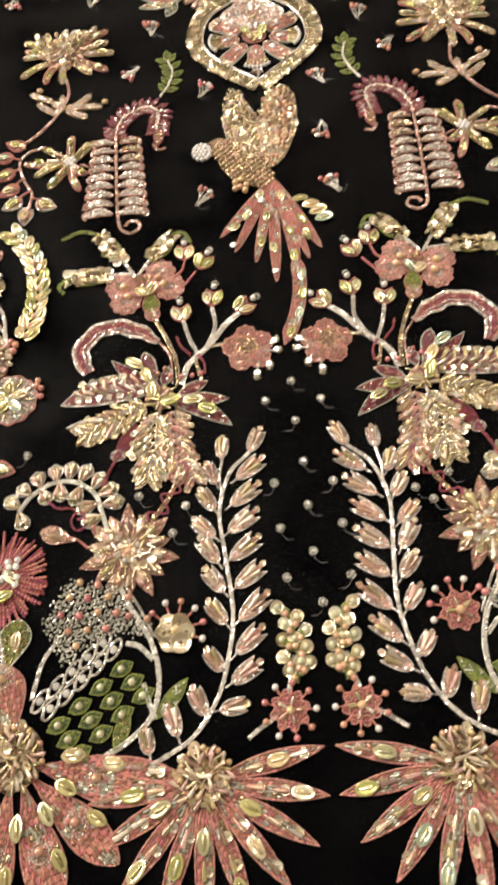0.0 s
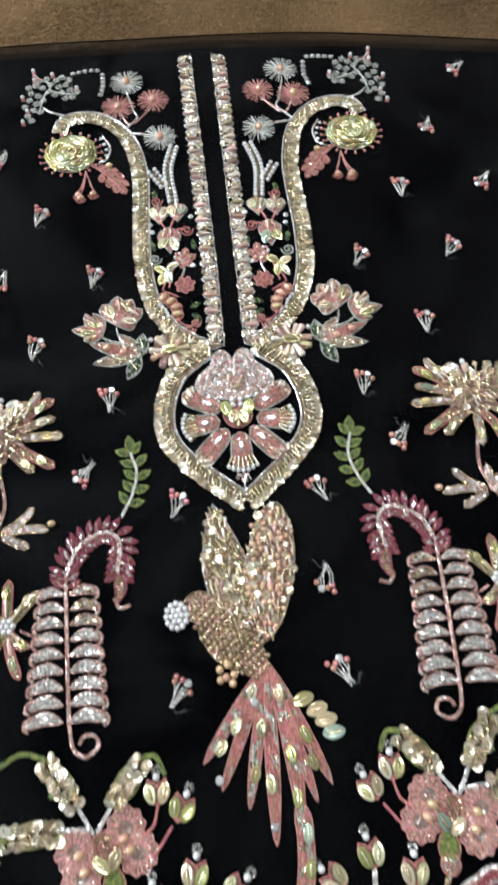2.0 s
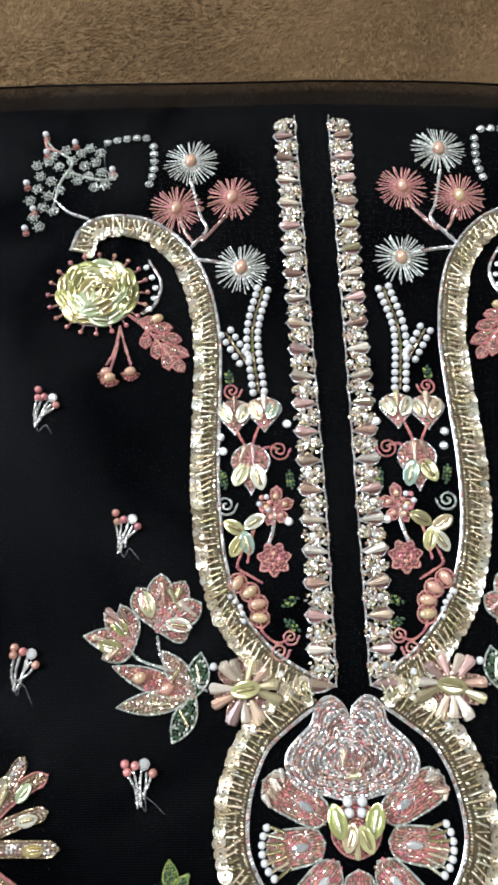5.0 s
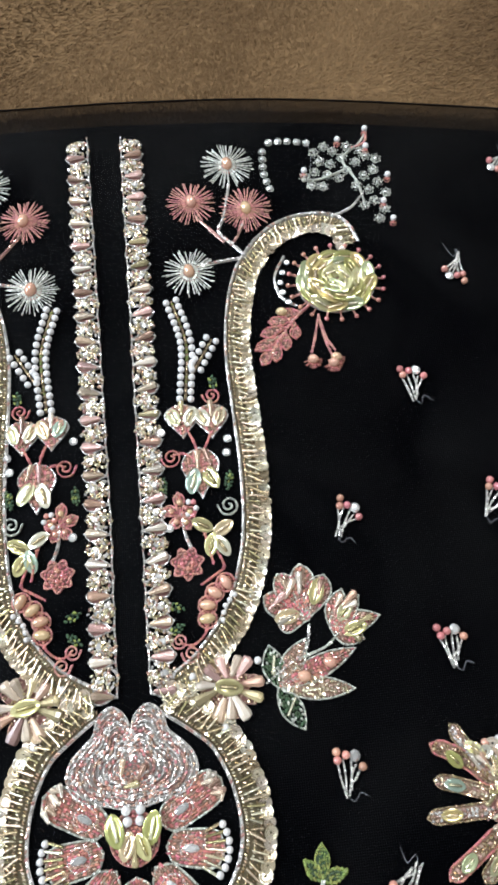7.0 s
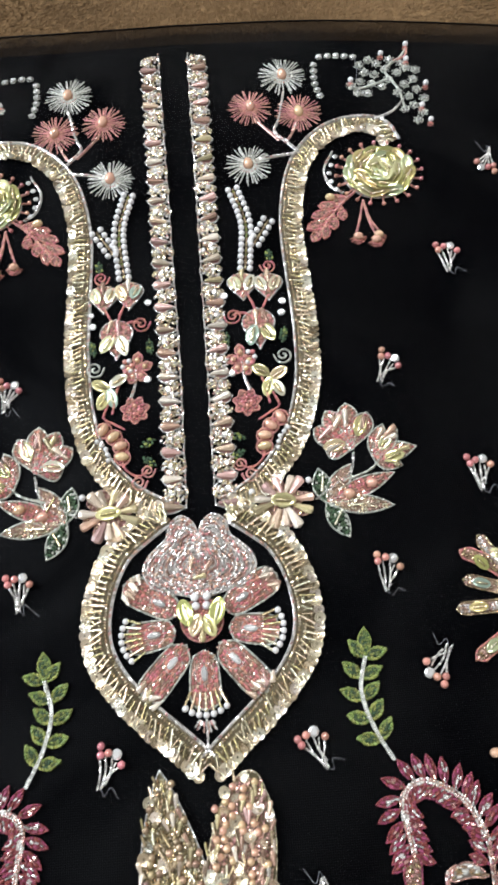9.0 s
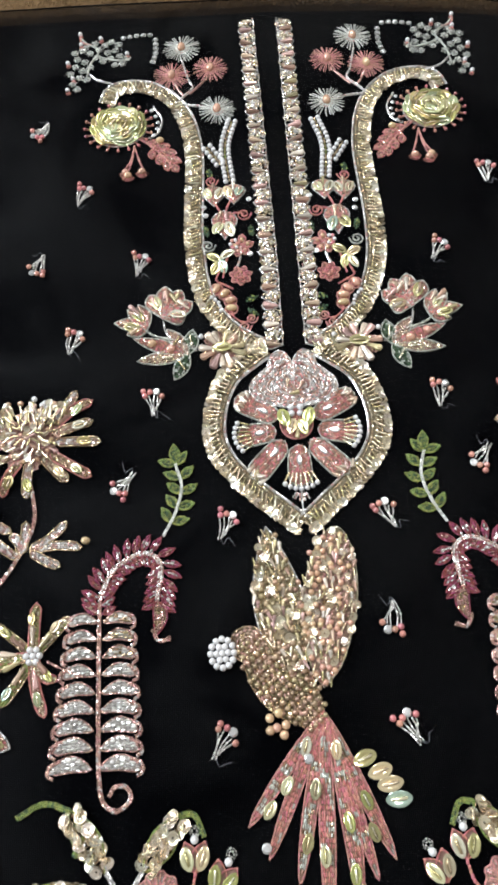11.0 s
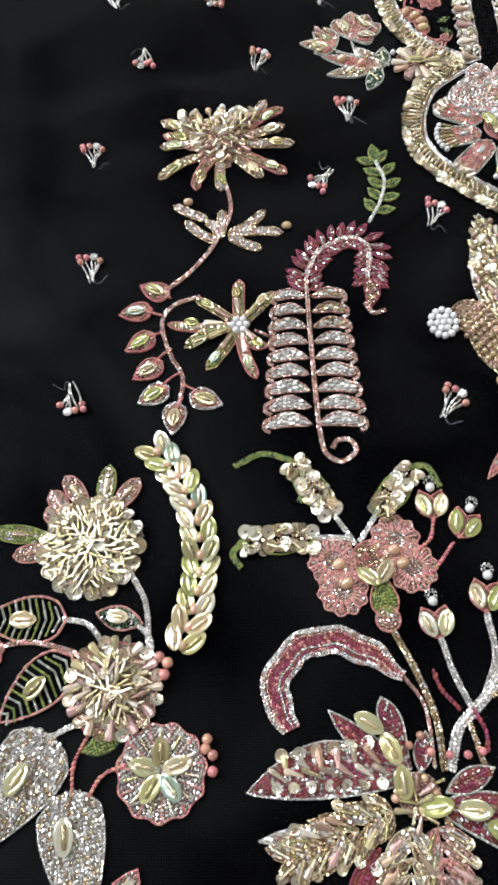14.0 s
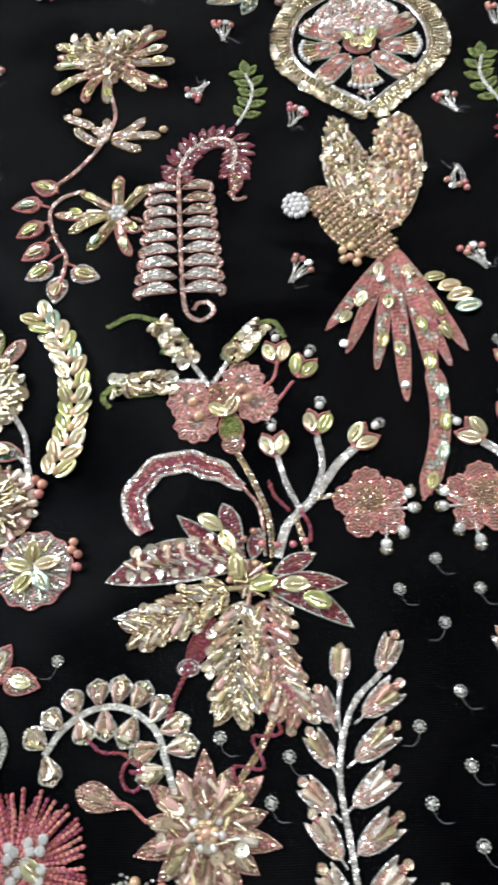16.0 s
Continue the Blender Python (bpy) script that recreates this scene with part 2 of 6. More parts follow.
class Batch:
    """Gathers many small pieces into one mesh, in millimetres."""

    def __init__(self):
        self.jobs, self.v, self.f, self.mats = {}, [], [], []

    def slot(self, mat):
        if mat not in self.mats:
            self.mats.append(mat)
        return self.mats.index(mat)

    def put(self, shape, x, y, z, turn, sx, sy, sz, mat, rx=0.0, ry=0.0):
        self.jobs.setdefault((id(shape), self.slot(mat)), (shape, []))[1].append((x, y, z, turn, sx, sy, sz, rx, ry))

    def sheet(self, verts, faces, mat):
        o = sum(len(v) for v in self.v)
        self.v.append(np.array(verts, float))
        self.f += [(tuple(o + i for i in f), self.slot(mat)) for f in faces]

    def mesh(self, name, smooth=False):
        for (_, slot), (shape, jobs) in self.jobs.items():
            v, faces = shape
            a = np.array(jobs)
            x = v[None] * a[:, None, 4:7]
            cr, sr = np.cos(a[:, 7:8]), np.sin(a[:, 7:8])
            x = np.stack([x[..., 0], x[..., 1] * cr - x[..., 2] * sr, x[..., 1] * sr + x[..., 2] * cr], -1)
            cr, sr = np.cos(a[:, 8:9]), np.sin(a[:, 8:9])
            x = np.stack([x[..., 0] * cr + x[..., 2] * sr, x[..., 1], -x[..., 0] * sr + x[..., 2] * cr], -1)
            cr, sr = np.cos(a[:, 3:4]), np.sin(a[:, 3:4])
            x = np.stack([x[..., 0] * cr - x[..., 1] * sr, x[..., 0] * sr + x[..., 1] * cr, x[..., 2]], -1) + a[:, None, :3]
            o = sum(len(w) for w in self.v)
            self.v.append(x.reshape(-1, 3))
            for k in range(len(jobs)):
                base = o + k * len(v)
                self.f += [(tuple(base + i for i in f), slot) for f in faces]
        me = bpy.data.meshes.new(name)
        me.from_pydata((np.concatenate(self.v) * MM).tolist(), [], [f for f, _ in self.f])
        me.polygons.foreach_set("material_index", [s for _, s in self.f])
        if smooth:
            me.polygons.foreach_set("use_smooth", [True] * len(me.polygons))
        for m in self.mats:
            me.materials.append(m)
        return me


def single(name, shape, mat, smooth=False, extra=()):
    b = Batch()
    b.put(shape, 0, 0, 0, 0, 1000, 1000, 1000, mat)
    for sh, m, sc in extra:
        b.put(sh, 0, 0, sc[3] * 1000, 0, sc[0] * 1000, sc[1] * 1000, sc[2] * 1000, m)
    return b.mesh(name, smooth)


def shell_shape():
    """A pointed cupped oval, one long."""
    verts, faces, n = [(0, 0, 0.03)], [], 14
    for ring, (k, h) in enumerate(((0.5, 0.05), (0.9, 0.11), (1.0, 0.07))):
        for i in range(n):
            a = 2 * math.pi * i / n
            c, s = math.cos(a), math.sin(a)
            verts.append((0.5 * k * c, 0.29 * k * s * (1 - 0.22 * abs(c) ** 3), 0.03 + (h - 0.03 + 0.05 * k) * (0.15 + 0.85 * abs(s))))
    for i in range(n):
        j = (i + 1) % n
        faces.append((0, 1 + i, 1 + j))
        for r in range(2):
            faces.append((1 + r * n + i, 1 + (r + 1) * n + i, 1 + (r + 1) * n + j, 1 + r * n + j))
    return np.array(verts), faces


BALL = lathe([(0, -1), (0.5, -0.87), (0.87, -0.5), (1, 0), (0.87, 0.5), (0.5, 0.87), (0, 1)], 10)
FACET = lathe([(0, -0.3), (0.95, 0.0), (1, 0.2), (0.62, 0.52), (0, 0.55)], 8)
CUP = lathe([(0.16, 0.02), (0.6, 0.06), (0.94, 0.2), (1, 0.2), (0.62, 0.0), (0.16, -0.03), (0.16, 0.02)], 12)
DROP = lathe([(0, -0.5), (0.07, -0.47), (0.115, -0.1), (0.165, 0.25), (0.15, 0.42), (0, 0.5)], 7, "x")
SHELLS = shell_shape()
PIECES = {
    "pearl": single("pearl", BALL, PEARL, True),
    "peach_pearl": single("peach_pearl", BALL, PEACH_PEARL, True),
    "green_pearl": single("green_pearl", BALL, GREEN_PEARL, True),
    "pink_bead": single("pink_bead", BALL, PINK_BEAD, True),
    "crystal": single("crystal", FACET, CRYSTAL),
    "gold_bead": single("gold_bead", BALL, GOLD_BEAD, True),
    "sequin": single("sequin", CUP, SEQUIN),
    "bugle": single("bugle", (TUBE[0] * [1, 0.09, 0.09], TUBE[1]), BUGLE),
    "drop_bead": single("drop_bead", DROP, PEACH),
    "shell": single("shell", SHELLS, SHELL, True, [(TUBE, BUGLE, (0.62, 0.068, 0.068, 0.08))]),
    "olive_shell": single("olive_shell", SHELLS, OLIVE_SHELL, True, [(TUBE, BUGLE, (0.55, 0.06, 0.06, 0.08))]),
}
rng = random.Random(7)


def cloth_z(x, y):
    """Height of the upper cloth in millimetres: slow ripples."""
    return (2.2 + 0.45 * math.sin(x * 0.021 + y * 0.013 + 0.7) + 0.35 * math.sin(y * 0.034 - x * 0.017)
            + 0.3 * math.sin((x * 0.6 + y) * 0.06 + 1.1 * math.sin(x * 0.02)))


STEPS = np.linspace(0, 1, 12, endpoint=False)[None, :, None]


def spline(pts, step):
    """Even steps along a smooth curve through the points: (x, y, direction)."""
    p = np.array(pts, float)
    p = np.concatenate([2 * p[:1] - p[1:2], p, 2 * p[-1:] - p[-2:-1]])
    a, b, c, d = (p[i:len(p) - 3 + i, None, :] for i in range(4))
    t = STEPS
    dense = 0.5 * (2 * b + (c - a) * t + (2 * a - 5 * b + 4 * c - d) * t * t + (3 * b - a - 3 * c + d) * t ** 3)
    dense = np.concatenate([dense.reshape(-1, 2), p[-2:-1]])
    run = np.concatenate([[0.0], np.cumsum(np.hypot(*np.diff(dense, axis=0).T))])
    n = max(2, int(run[-1] / step) + 1)
    s = np.linspace(0, run[-1], n)
    x, y = np.interp(s, run, dense[:, 0]), np.interp(s, run, dense[:, 1])
    ang = np.arctan2(np.gradient(y), np.gradient(x))
    return list(zip(x.tolist(), y.tolist(), ang.tolist()))


PROFILES = {
    "leaf": lambda u: max(0.0, math.sin(math.pi * u)) ** 0.85,
    "petal": lambda u: max(0.0, math.sin(math.pi * u ** 1.7)) ** 0.7,
    "bud": lambda u: max(0.0, math.sin(math.pi * u ** 0.7)) ** 0.8,
    "drop": lambda u: max(0.0, math.sin(math.pi * u ** 0.5)) ** 0.9,
    "spear": lambda u: max(0.0, math.sin(math.pi * u ** 1.15)) ** 0.5,
    "pad": lambda u: max(0.0, 1 - (2 * u - 1) ** 4) ** 0.5 * (0.8 + 0.2 * u),
    "bar": lambda u: min(1.0, 8 * u, 8 * (1 - u)) ** 0.5 if 0 < u < 1 else 0.0,
}


class Motif:
    """One sewn-on motif: an Empty on the cloth with its parts under it. s = -1 mirrors it across the middle line."""

    def __init__(self, name, x, y, label, category, group="", s=1):
        self.s, self.x, self.y = s, s * x, y
        self.z = cloth_z(self.x, y)
        self.root = tagged(new(name), label, category, group)
        self.root.location = (self.x * MM, y * MM, self.z * MM)
        if abs(x) > 45 and -385 < y < -130:
            self.nudge(-2, -1.5)
        self.rng = random.Random(int(abs(x) * 7 + abs(y) * 13) + len(name))

    def at(self, x, y, z=0.0):
        """Local place of a mirrored point."""
        return x - self.x, y - self.y, cloth_z(x, y) - self.z + z

    def nudge(self, dx, dy):
        self.root.location.x += self.s * dx * MM
        self.root.location.y += dy * MM

    def flip(self, pts):
        return [(self.s * x, y) for x, y in pts]

    def turn(self, deg):
        a = radians(deg)
        return a if self.s > 0 else math.pi - a

    def part(self, name, mesh, label="", parent=None):
        ob = new(name, mesh)
        ob.parent = parent or self.root
        if label:
            ob["label"] = label
        return ob

    def piece(self, kind, x, y, size, deg=0.0, z=0.0, wide=1.0, tall=1.0, tilt=0.0, name=None, parent=None, mesh=None):
        """A single bead, sequin or shell of its own, size in millimetres."""
        x = self.s * x
        ob = new(name or kind, mesh or PIECES[kind])
        ob.parent = parent or self.root
        lx, ly, lz = self.at(x, y, z)
        ob.location = (lx * MM, ly * MM, lz * MM)
        ob.rotation_euler = (self.rng.uniform(-tilt, tilt), self.rng.uniform(-tilt, tilt), self.turn(deg))
        ob.scale = (size * MM, size * wide * MM, size * tall * MM)
        return ob

    def pearl(self, x, y, r=1.5, kind="pearl", deg=0, wide=1.0):
        return self.piece(kind, x, y, r, deg, z=r * 0.75 * min(1, wide) + 0.3, wide=wide, tall=min(1, wide))

    def shell(self, x, y, size, deg, kind="shell", z=0.9):
        return self.piece(kind, x, y, size, deg, z=z, tilt=0.22)

    def bugle(self, x, y, size, deg, z=1.1):
        return self.piece("bugle", x, y, size, deg, z=z, wide=6.0 / size, tall=6.0 / size, tilt=0.1)

    def drop(self, x, y, size, deg, z=1.3, wide=1.0):
        return self.piece("drop_bead", x, y, size, deg, z=z, wide=wide, tilt=0.15)

    def sequin(self, x, y, r, z=0.8, tilt=0.35):
        return self.piece("sequin", x, y, r, self.rng.uniform(0, 360), z=z, tilt=tilt)

    def pom(self, x, y, r, n, ry=None, kinds=("sequin", "bugle", "sequin", "drop"), z0=1.0, dome=2.4, size=1.0, tilt=0.7):
        """A domed heap of sequins, bugles and drops in a sunflower order, each lying its own way."""
        ry = ry or r
        for k in range(n):
            q, a = math.sqrt((k + 0.5) / n), k * 2.399963
            px, py, pz = x + r * q * math.cos(a), y + ry * q * math.sin(a), z0 + dome * (1 - q * q) + self.rng.uniform(0, 0.5)
            kind, out = kinds[k % len(kinds)], math.degrees(a) + self.rng.uniform(-48, 48)
            if kind == "sequin":
                self.sequin(px, py, 2.5 * size * self.rng.uniform(0.8, 1.15), z=pz, tilt=tilt)
            elif kind == "bugle":
                self.bugle(px, py, 5.6 * size, out, z=pz + 0.6)
            elif kind == "drop":
                self.drop(px, py, 6.6 * size, out, z=pz + 0.5, wide=1.0)
            else:
                self.pearl(px, py, 1.5 * size, kind)

    def serrated(self, name, base, tip, w, mats, label="", bend=0.0, step=4.2, edge=None):
        """A frond of pointed bead leaflets in pairs along a rib, with bugles and sequins sewn over them."""
        b = Batch()
        base, tip = np.array(base, float), np.array(tip, float)
        ax = tip - base
        ln = float(np.linalg.norm(ax))
        ax /= ln
        nx = np.array([-ax[1], ax[0]])
        ang = math.degrees(math.atan2(ax[1], ax[0]))
        n = max(3, int(ln / step))
        for k in range(n):
            u = (k + 0.5) / n
            c = base + ax * ln * u * 0.9 + nx * bend * math.sin(math.pi * u)
            reach = w / 2 * (0.55 + 0.45 * math.sin(math.pi * min(1, u * 0.85 + 0.1)))
            for d in (-1, 1):
                turn = radians(ang + d * self.rng.uniform(38, 56) * (1 - 0.35 * u))
                size = reach * self.rng.uniform(1.15, 1.45)
                t = c + size * np.array([math.cos(turn), math.sin(turn)])
                mat = mats[(k + (d > 0)) % len(mats)]
                self.lay_leaf(b, self.flip([tuple(c)])[0], self.flip([tuple(t)])[0], 4.6, mat, edge or mats[0], BEIGE, fill2=mats[(k + 1) % len(mats)], mix=0.35, bead=0.75, long=1.3)
                q = c * 0.45 + t * 0.55
                self.bugle(q[0], q[1], min(6.5, size * 0.7), math.degrees(turn) + self.rng.uniform(-18, 18), z=1.8)
                if self.rng.random() < 0.75:
                    self.sequin(t[0] - 1.5 * math.cos(turn), t[1] - 1.5 * math.sin(turn), 1.9, z=1.2, tilt=0.6)
                if self.rng.random() < 0.45:
                    self.drop(q[0], q[1], 7, math.degrees(turn), z=1.7, wide=1.1)
        return self.part(name, b.mesh(name), label)

    # -- runs of small beads, one mesh a part --
    def lay_rope(self, b, pts, w, mat, bead=0.75, z=0.6, slant=0.6, mat2=None):
        lanes = max(1, round(w / (bead * 1.5)))
        run, verts, faces = spline(pts, 1.4), [], []
        for x, y, a in run:
            for v, up in ((-0.42, 0.05), (0, 0.5), (0.42, 0.05)):
                verts.append(self.at(x - math.sin(a) * v * w, y + math.cos(a) * v * w, z - 0.5 + up))
        for k in range(len(run) - 1):
            faces += [(3 * k + j, 3 * k + j + 1, 3 * k + j + 4, 3 * k + j + 3) for j in (0, 1)]
        b.sheet(verts, faces, mat)
        for k, (x, y, a) in enumerate(spline(pts, bead * 1.55)):
            for j in range(lanes):
                off = (j - (lanes - 1) / 2) * w / lanes
                sl = slant * (1 if j % 2 else -1) + self.rng.uniform(-0.25, 0.25)
                px, py = x - math.sin(a) * off, y + math.cos(a) * off
                lx, ly, lz = self.at(px, py, z + 0.25 * (1 - abs(off) / (w / 2 + 0.01)) + self.rng.uniform(0, 0.15))
                use = mat2 if mat2 and self.rng.random() < 0.18 else mat
                g = self.rng.uniform(0.8, 1.2)
                b.put(SEED, lx, ly, lz, a + sl, bead * 1.15 * g, bead * 0.75 * g, bead * 0.75 * g, use, self.rng.uniform(-1, 1), self.rng.uniform(-0.45, 0.45))

    def rope(self, name, pts, w, mat, label="", bead=0.75, mat2=None, slant=0.6):
        b = Batch()
        self.lay_rope(b, self.flip(pts), w, mat, bead, mat2=mat2, slant=slant)
        return self.part(name, b.mesh(name), label)

    def cord(self, name, pts, mat, label="", w=0.6):
        return self.rope(name, pts, w, mat, label, bead=w, slant=0.45)

    def lay_leaf(self, b, base, tip, w, fill, edge, back, prof="leaf", bend=0.0, bead=0.75, edge_w=0.55, gap=1.0, rows=None, fill2=None, mix=0.3, z=0.0, long=1.0, patch=0.0):
        f = PROFILES[prof]
        base, tip = np.array(base, float), np.array(tip, float)
        ax = tip - base
        length = float(np.linalg.norm(ax))
        ax /= length
        nx = np.array([-ax[1], ax[0]])
        ang = math.atan2(ax[1], ax[0])
        spine = lambda u: base + ax * length * u + nx * bend * self.s * math.sin(math.pi * u)  # noqa: E731
        n = max(6, int(length / 1.6))
        us = [k / n for k in range(n + 1)]
        if back:
            verts, faces = [], []
            for u in us:
                c, h = spine(u), w / 2 * f(u)
                for v, up in ((-1, 0.1), (-0.55, 0.45), (0, 0.55), (0.55, 0.45), (1, 0.1)):
                    q = c + nx * h * v
                    verts.append(self.at(q[0], q[1], up + z))
            for k in range(n):
                for j in range(4):
                    faces.append((5 * k + j, 5 * k + j + 1, 5 * k + j + 6, 5 * k + j + 5))
            b.sheet(verts, faces, back)
        if fill:
            pitch = bead * 1.5 * gap
            for k in range(max(2, int(length / (bead * 1.9 * gap * long)))):
                u = (k + 0.6) * bead * 1.9 * gap * long / length
                if u > 0.97:
                    break
                h = w / 2 * f(u) - edge_w * 0.8
                m = int(h / pitch)
                for j in range(-m, m + 1):
                    v = j * pitch + self.rng.uniform(-0.3, 0.3) * bead
                    q = spine(u + self.rng.uniform(-0.3, 0.3) * bead / length) + nx * v
                    g = self.rng.uniform(0.75, 1.25)
                    up = 0.55 + 0.35 * (1 - (v / (h + 0.5)) ** 2)
                    lx, ly, lz = self.at(q[0], q[1], up + z + self.rng.uniform(-0.05, 0.2))
                    use = fill2 if fill2 and self.rng.random() < mix else fill
                    if patch and noise.noise((q[0] * 0.16, q[1] * 0.16, 3.1)) > patch:
                        use = GREY if self.rng.random() < 0.75 else GOLD
                    slant = (0.5 if j > 0 else -0.5) if long == 1.0 else 0.0
                    b.put(SEED, lx, ly, lz, ang + slant + self.rng.uniform(-0.35, 0.35) / long, bead * 1.2 * g * long, bead * 0.78 * g, bead * 0.78 * g,
                          use, self.rng.uniform(-1, 1), self.rng.uniform(-0.6, 0.6))
        if edge:
            for side in (-1, 1):
                pts = [tuple(spine(u) + nx * side * w / 2 * f(u)) for u in us[:: max(1, n // 8)] + [1.0]]
                self.lay_rope(b, pts, edge_w, edge, edge_w, z=0.5 + z, slant=0.4)

    def leaf(self, name, base, tip, w, fill=None, edge=None, back=None, label="", **k):
        b = Batch()
        self.lay_leaf(b, self.flip([base])[0], self.flip([tip])[0], w, fill, edge, back, **k)
        return self.part(name, b.mesh(name), label)

    def blob(self, name, x, y, r, fill, edge=None, back=None, label="", bead=0.75, fill2=None, mix=0.3, ry=None, ruffle=0.0, lobes=9, up=1.2):
        """A round padded patch of beads in rings."""
        b = Batch()
        x = self.s * x
        ry = ry or r
        n = 28
        rim = lambda a: 1 + ruffle * math.sin(lobes * a)  # noqa: E731
        if back:
            verts, faces = [self.at(x, y, up * 0.8)], []
            for k, h in ((0.6, 0.7), (1.0, 0.1)):
                verts += [self.at(x + r * k * rim(2 * math.pi * i / n) * math.cos(2 * math.pi * i / n), y + ry * k * rim(2 * math.pi * i / n) * math.sin(2 * math.pi * i / n), h * up * 0.8) for i in range(n)]
            for i in range(n):
                j = (i + 1) % n
                faces += [(0, 1 + i, 1 + j), (1 + i, 1 + n + i, 1 + n + j, 1 + j)]
            b.sheet(verts, faces, back)
        rad = r - 0.3
        while rad > 0.3 and fill:
            m = max(1, int(2 * math.pi * rad / (bead * 2.1)))
            off = self.rng.uniform(0, 6)
            for i in range(m):
                a = off + 2 * math.pi * i / m
                k = rad / r * rim(a)
                lx, ly, lz = self.at(x + r * k * math.cos(a), y + ry * k * math.sin(a), 0.4 + up * (1 - (rad / r) ** 2) * 0.8 + self.rng.uniform(0, 0.2))
                use = fill2 if fill2 and self.rng.random() < mix else fill
                b.put(SEED, lx, ly, lz, a + math.pi / 2 + self.rng.uniform(-0.3, 0.3), bead * 1.1, bead * 0.75, bead * 0.75, use, self.rng.uniform(-1, 1), self.rng.uniform(-0.4, 0.4))
            rad -= bead * 1.55
        if edge:
            pts = [(x + r * rim(a) * math.cos(a), y + ry * rim(a) * math.sin(a)) for a in np.linspace(0, 2 * math.pi, 5 * lobes + 1 if ruffle else 25)]
            self.lay_rope(b, pts, 0.55, edge, 0.5, z=0.5, slant=0.4)
        return self.part(name, b.mesh(name), label)

    def rays(self, name, x, y, r0, r1, n, mat, label="", w=0.33, a0=0, a1=360, mat2=None, lift=0.8):
        """Straight stitches that spread from a middle."""
        b = Batch()
        x = self.s * x
        for k in range(n):
            a = self.turn(a0 + (a1 - a0) * (k + self.rng.uniform(-0.3, 0.3)) / n)
            ln = (r1 - r0) * self.rng.uniform(0.86, 1.08)
            m = max(2, int(ln / 1.7))
            wob = self.rng.uniform(-0.12, 0.12)
            for i in range(m):
                q = r0 + ln * (i + 0.5) / m
                aa = a + wob * i / m
                lx, ly, lz = self.at(x + q * math.cos(aa), y + q * math.sin(aa), 0.5 + lift * (1 - i / m))
                b.put(SEED, lx, ly, lz, aa + self.rng.uniform(-0.12, 0.12), ln / m * 0.62, w, w, mat2 if mat2 and k % 2 else mat, self.rng.uniform(-1, 1))
        return self.part(name, b.mesh(name), label)

    def hair(self, pts):
        """A loose end of thread."""
        b = Batch()
        for x, y, a in spline(self.flip(pts), 0.8):
            lx, ly, lz = self.at(x, y, 0.35)
            b.put(SEED, lx, ly, lz, a, 0.52, 0.1, 0.1, HAIR)
        return self.part("loose_thread", b.mesh("loose_thread"))


# ---- the room ----


def box(name, x0, x1, y0, y1, z0, z1, mat, label="", kind="structure"):
    bm = bmesh.new()
    bmesh.ops.create_cube(bm, size=1)
    for v in bm.verts:
        v.co = Vector(((x0 + x1) / 2 + v.co.x * (x1 - x0), (y0 + y1) / 2 + v.co.y * (y1 - y0), (z0 + z1) / 2 + v.co.z * (z1 - z0)))
    me = bpy.data.meshes.new(name)
    bm.to_mesh(me)
    bm.free()
    me.materials.append(mat)
    return tagged(new(name, me), label, kind=kind)


box("floor", -2.0, 2.0, -2.0, 2.0, -0.12, -0.004, CARPET, "brown short-pile carpet floor under the black cloth")
box("ceiling", -2.1, 2.1, -2.1, 2.1, 2.4, 2.5, CEILING_PAINT, "plain white ceiling")
box("wall_east", 2.0, 2.1, -2.1, 2.1, -0.12, 2.4, PLASTER, "plain cream wall")
box("wall_north", -2.0, 2.0, 2.0, 2.1, -0.12, 2.4, PLASTER, "plain cream wall")
box("wall_south", -2.0, 2.0, -2.1, -2.0, -0.12, 2.4, PLASTER, "plain cream wall")
# West wall; its opening is assumed, to go with the added side fill.
bm = bmesh.new()
for x0, x1, y0, y1, z0, z1 in ((-2.1, -2.0, -2.1, -0.2, -0.12, 2.4), (-2.1, -2.0, 1.2, 2.1, -0.12, 2.4), (-2.1, -2.0, -0.2, 1.2, -0.12, 0.7), (-2.1, -2.0, -0.2, 1.2, 2.0, 2.4)):
    made = bmesh.ops.create_cube(bm, size=1)["verts"]
    for v in made:
        v.co = Vector(((x0 + x1) / 2 + v.co.x * (x1 - x0), (y0 + y1) / 2 + v.co.y * (y1 - y0), (z0 + z1) / 2 + v.co.z * (z1 - z0)))
me = bpy.data.meshes.new("wall_west")
bm.to_mesh(me)
bm.free()
me.materials.append(PLASTER)
tagged(new("wall_west", me), "plain cream wall with a window opening", kind="structure")

# ---- carpet pile, and the two layers of cloth ----


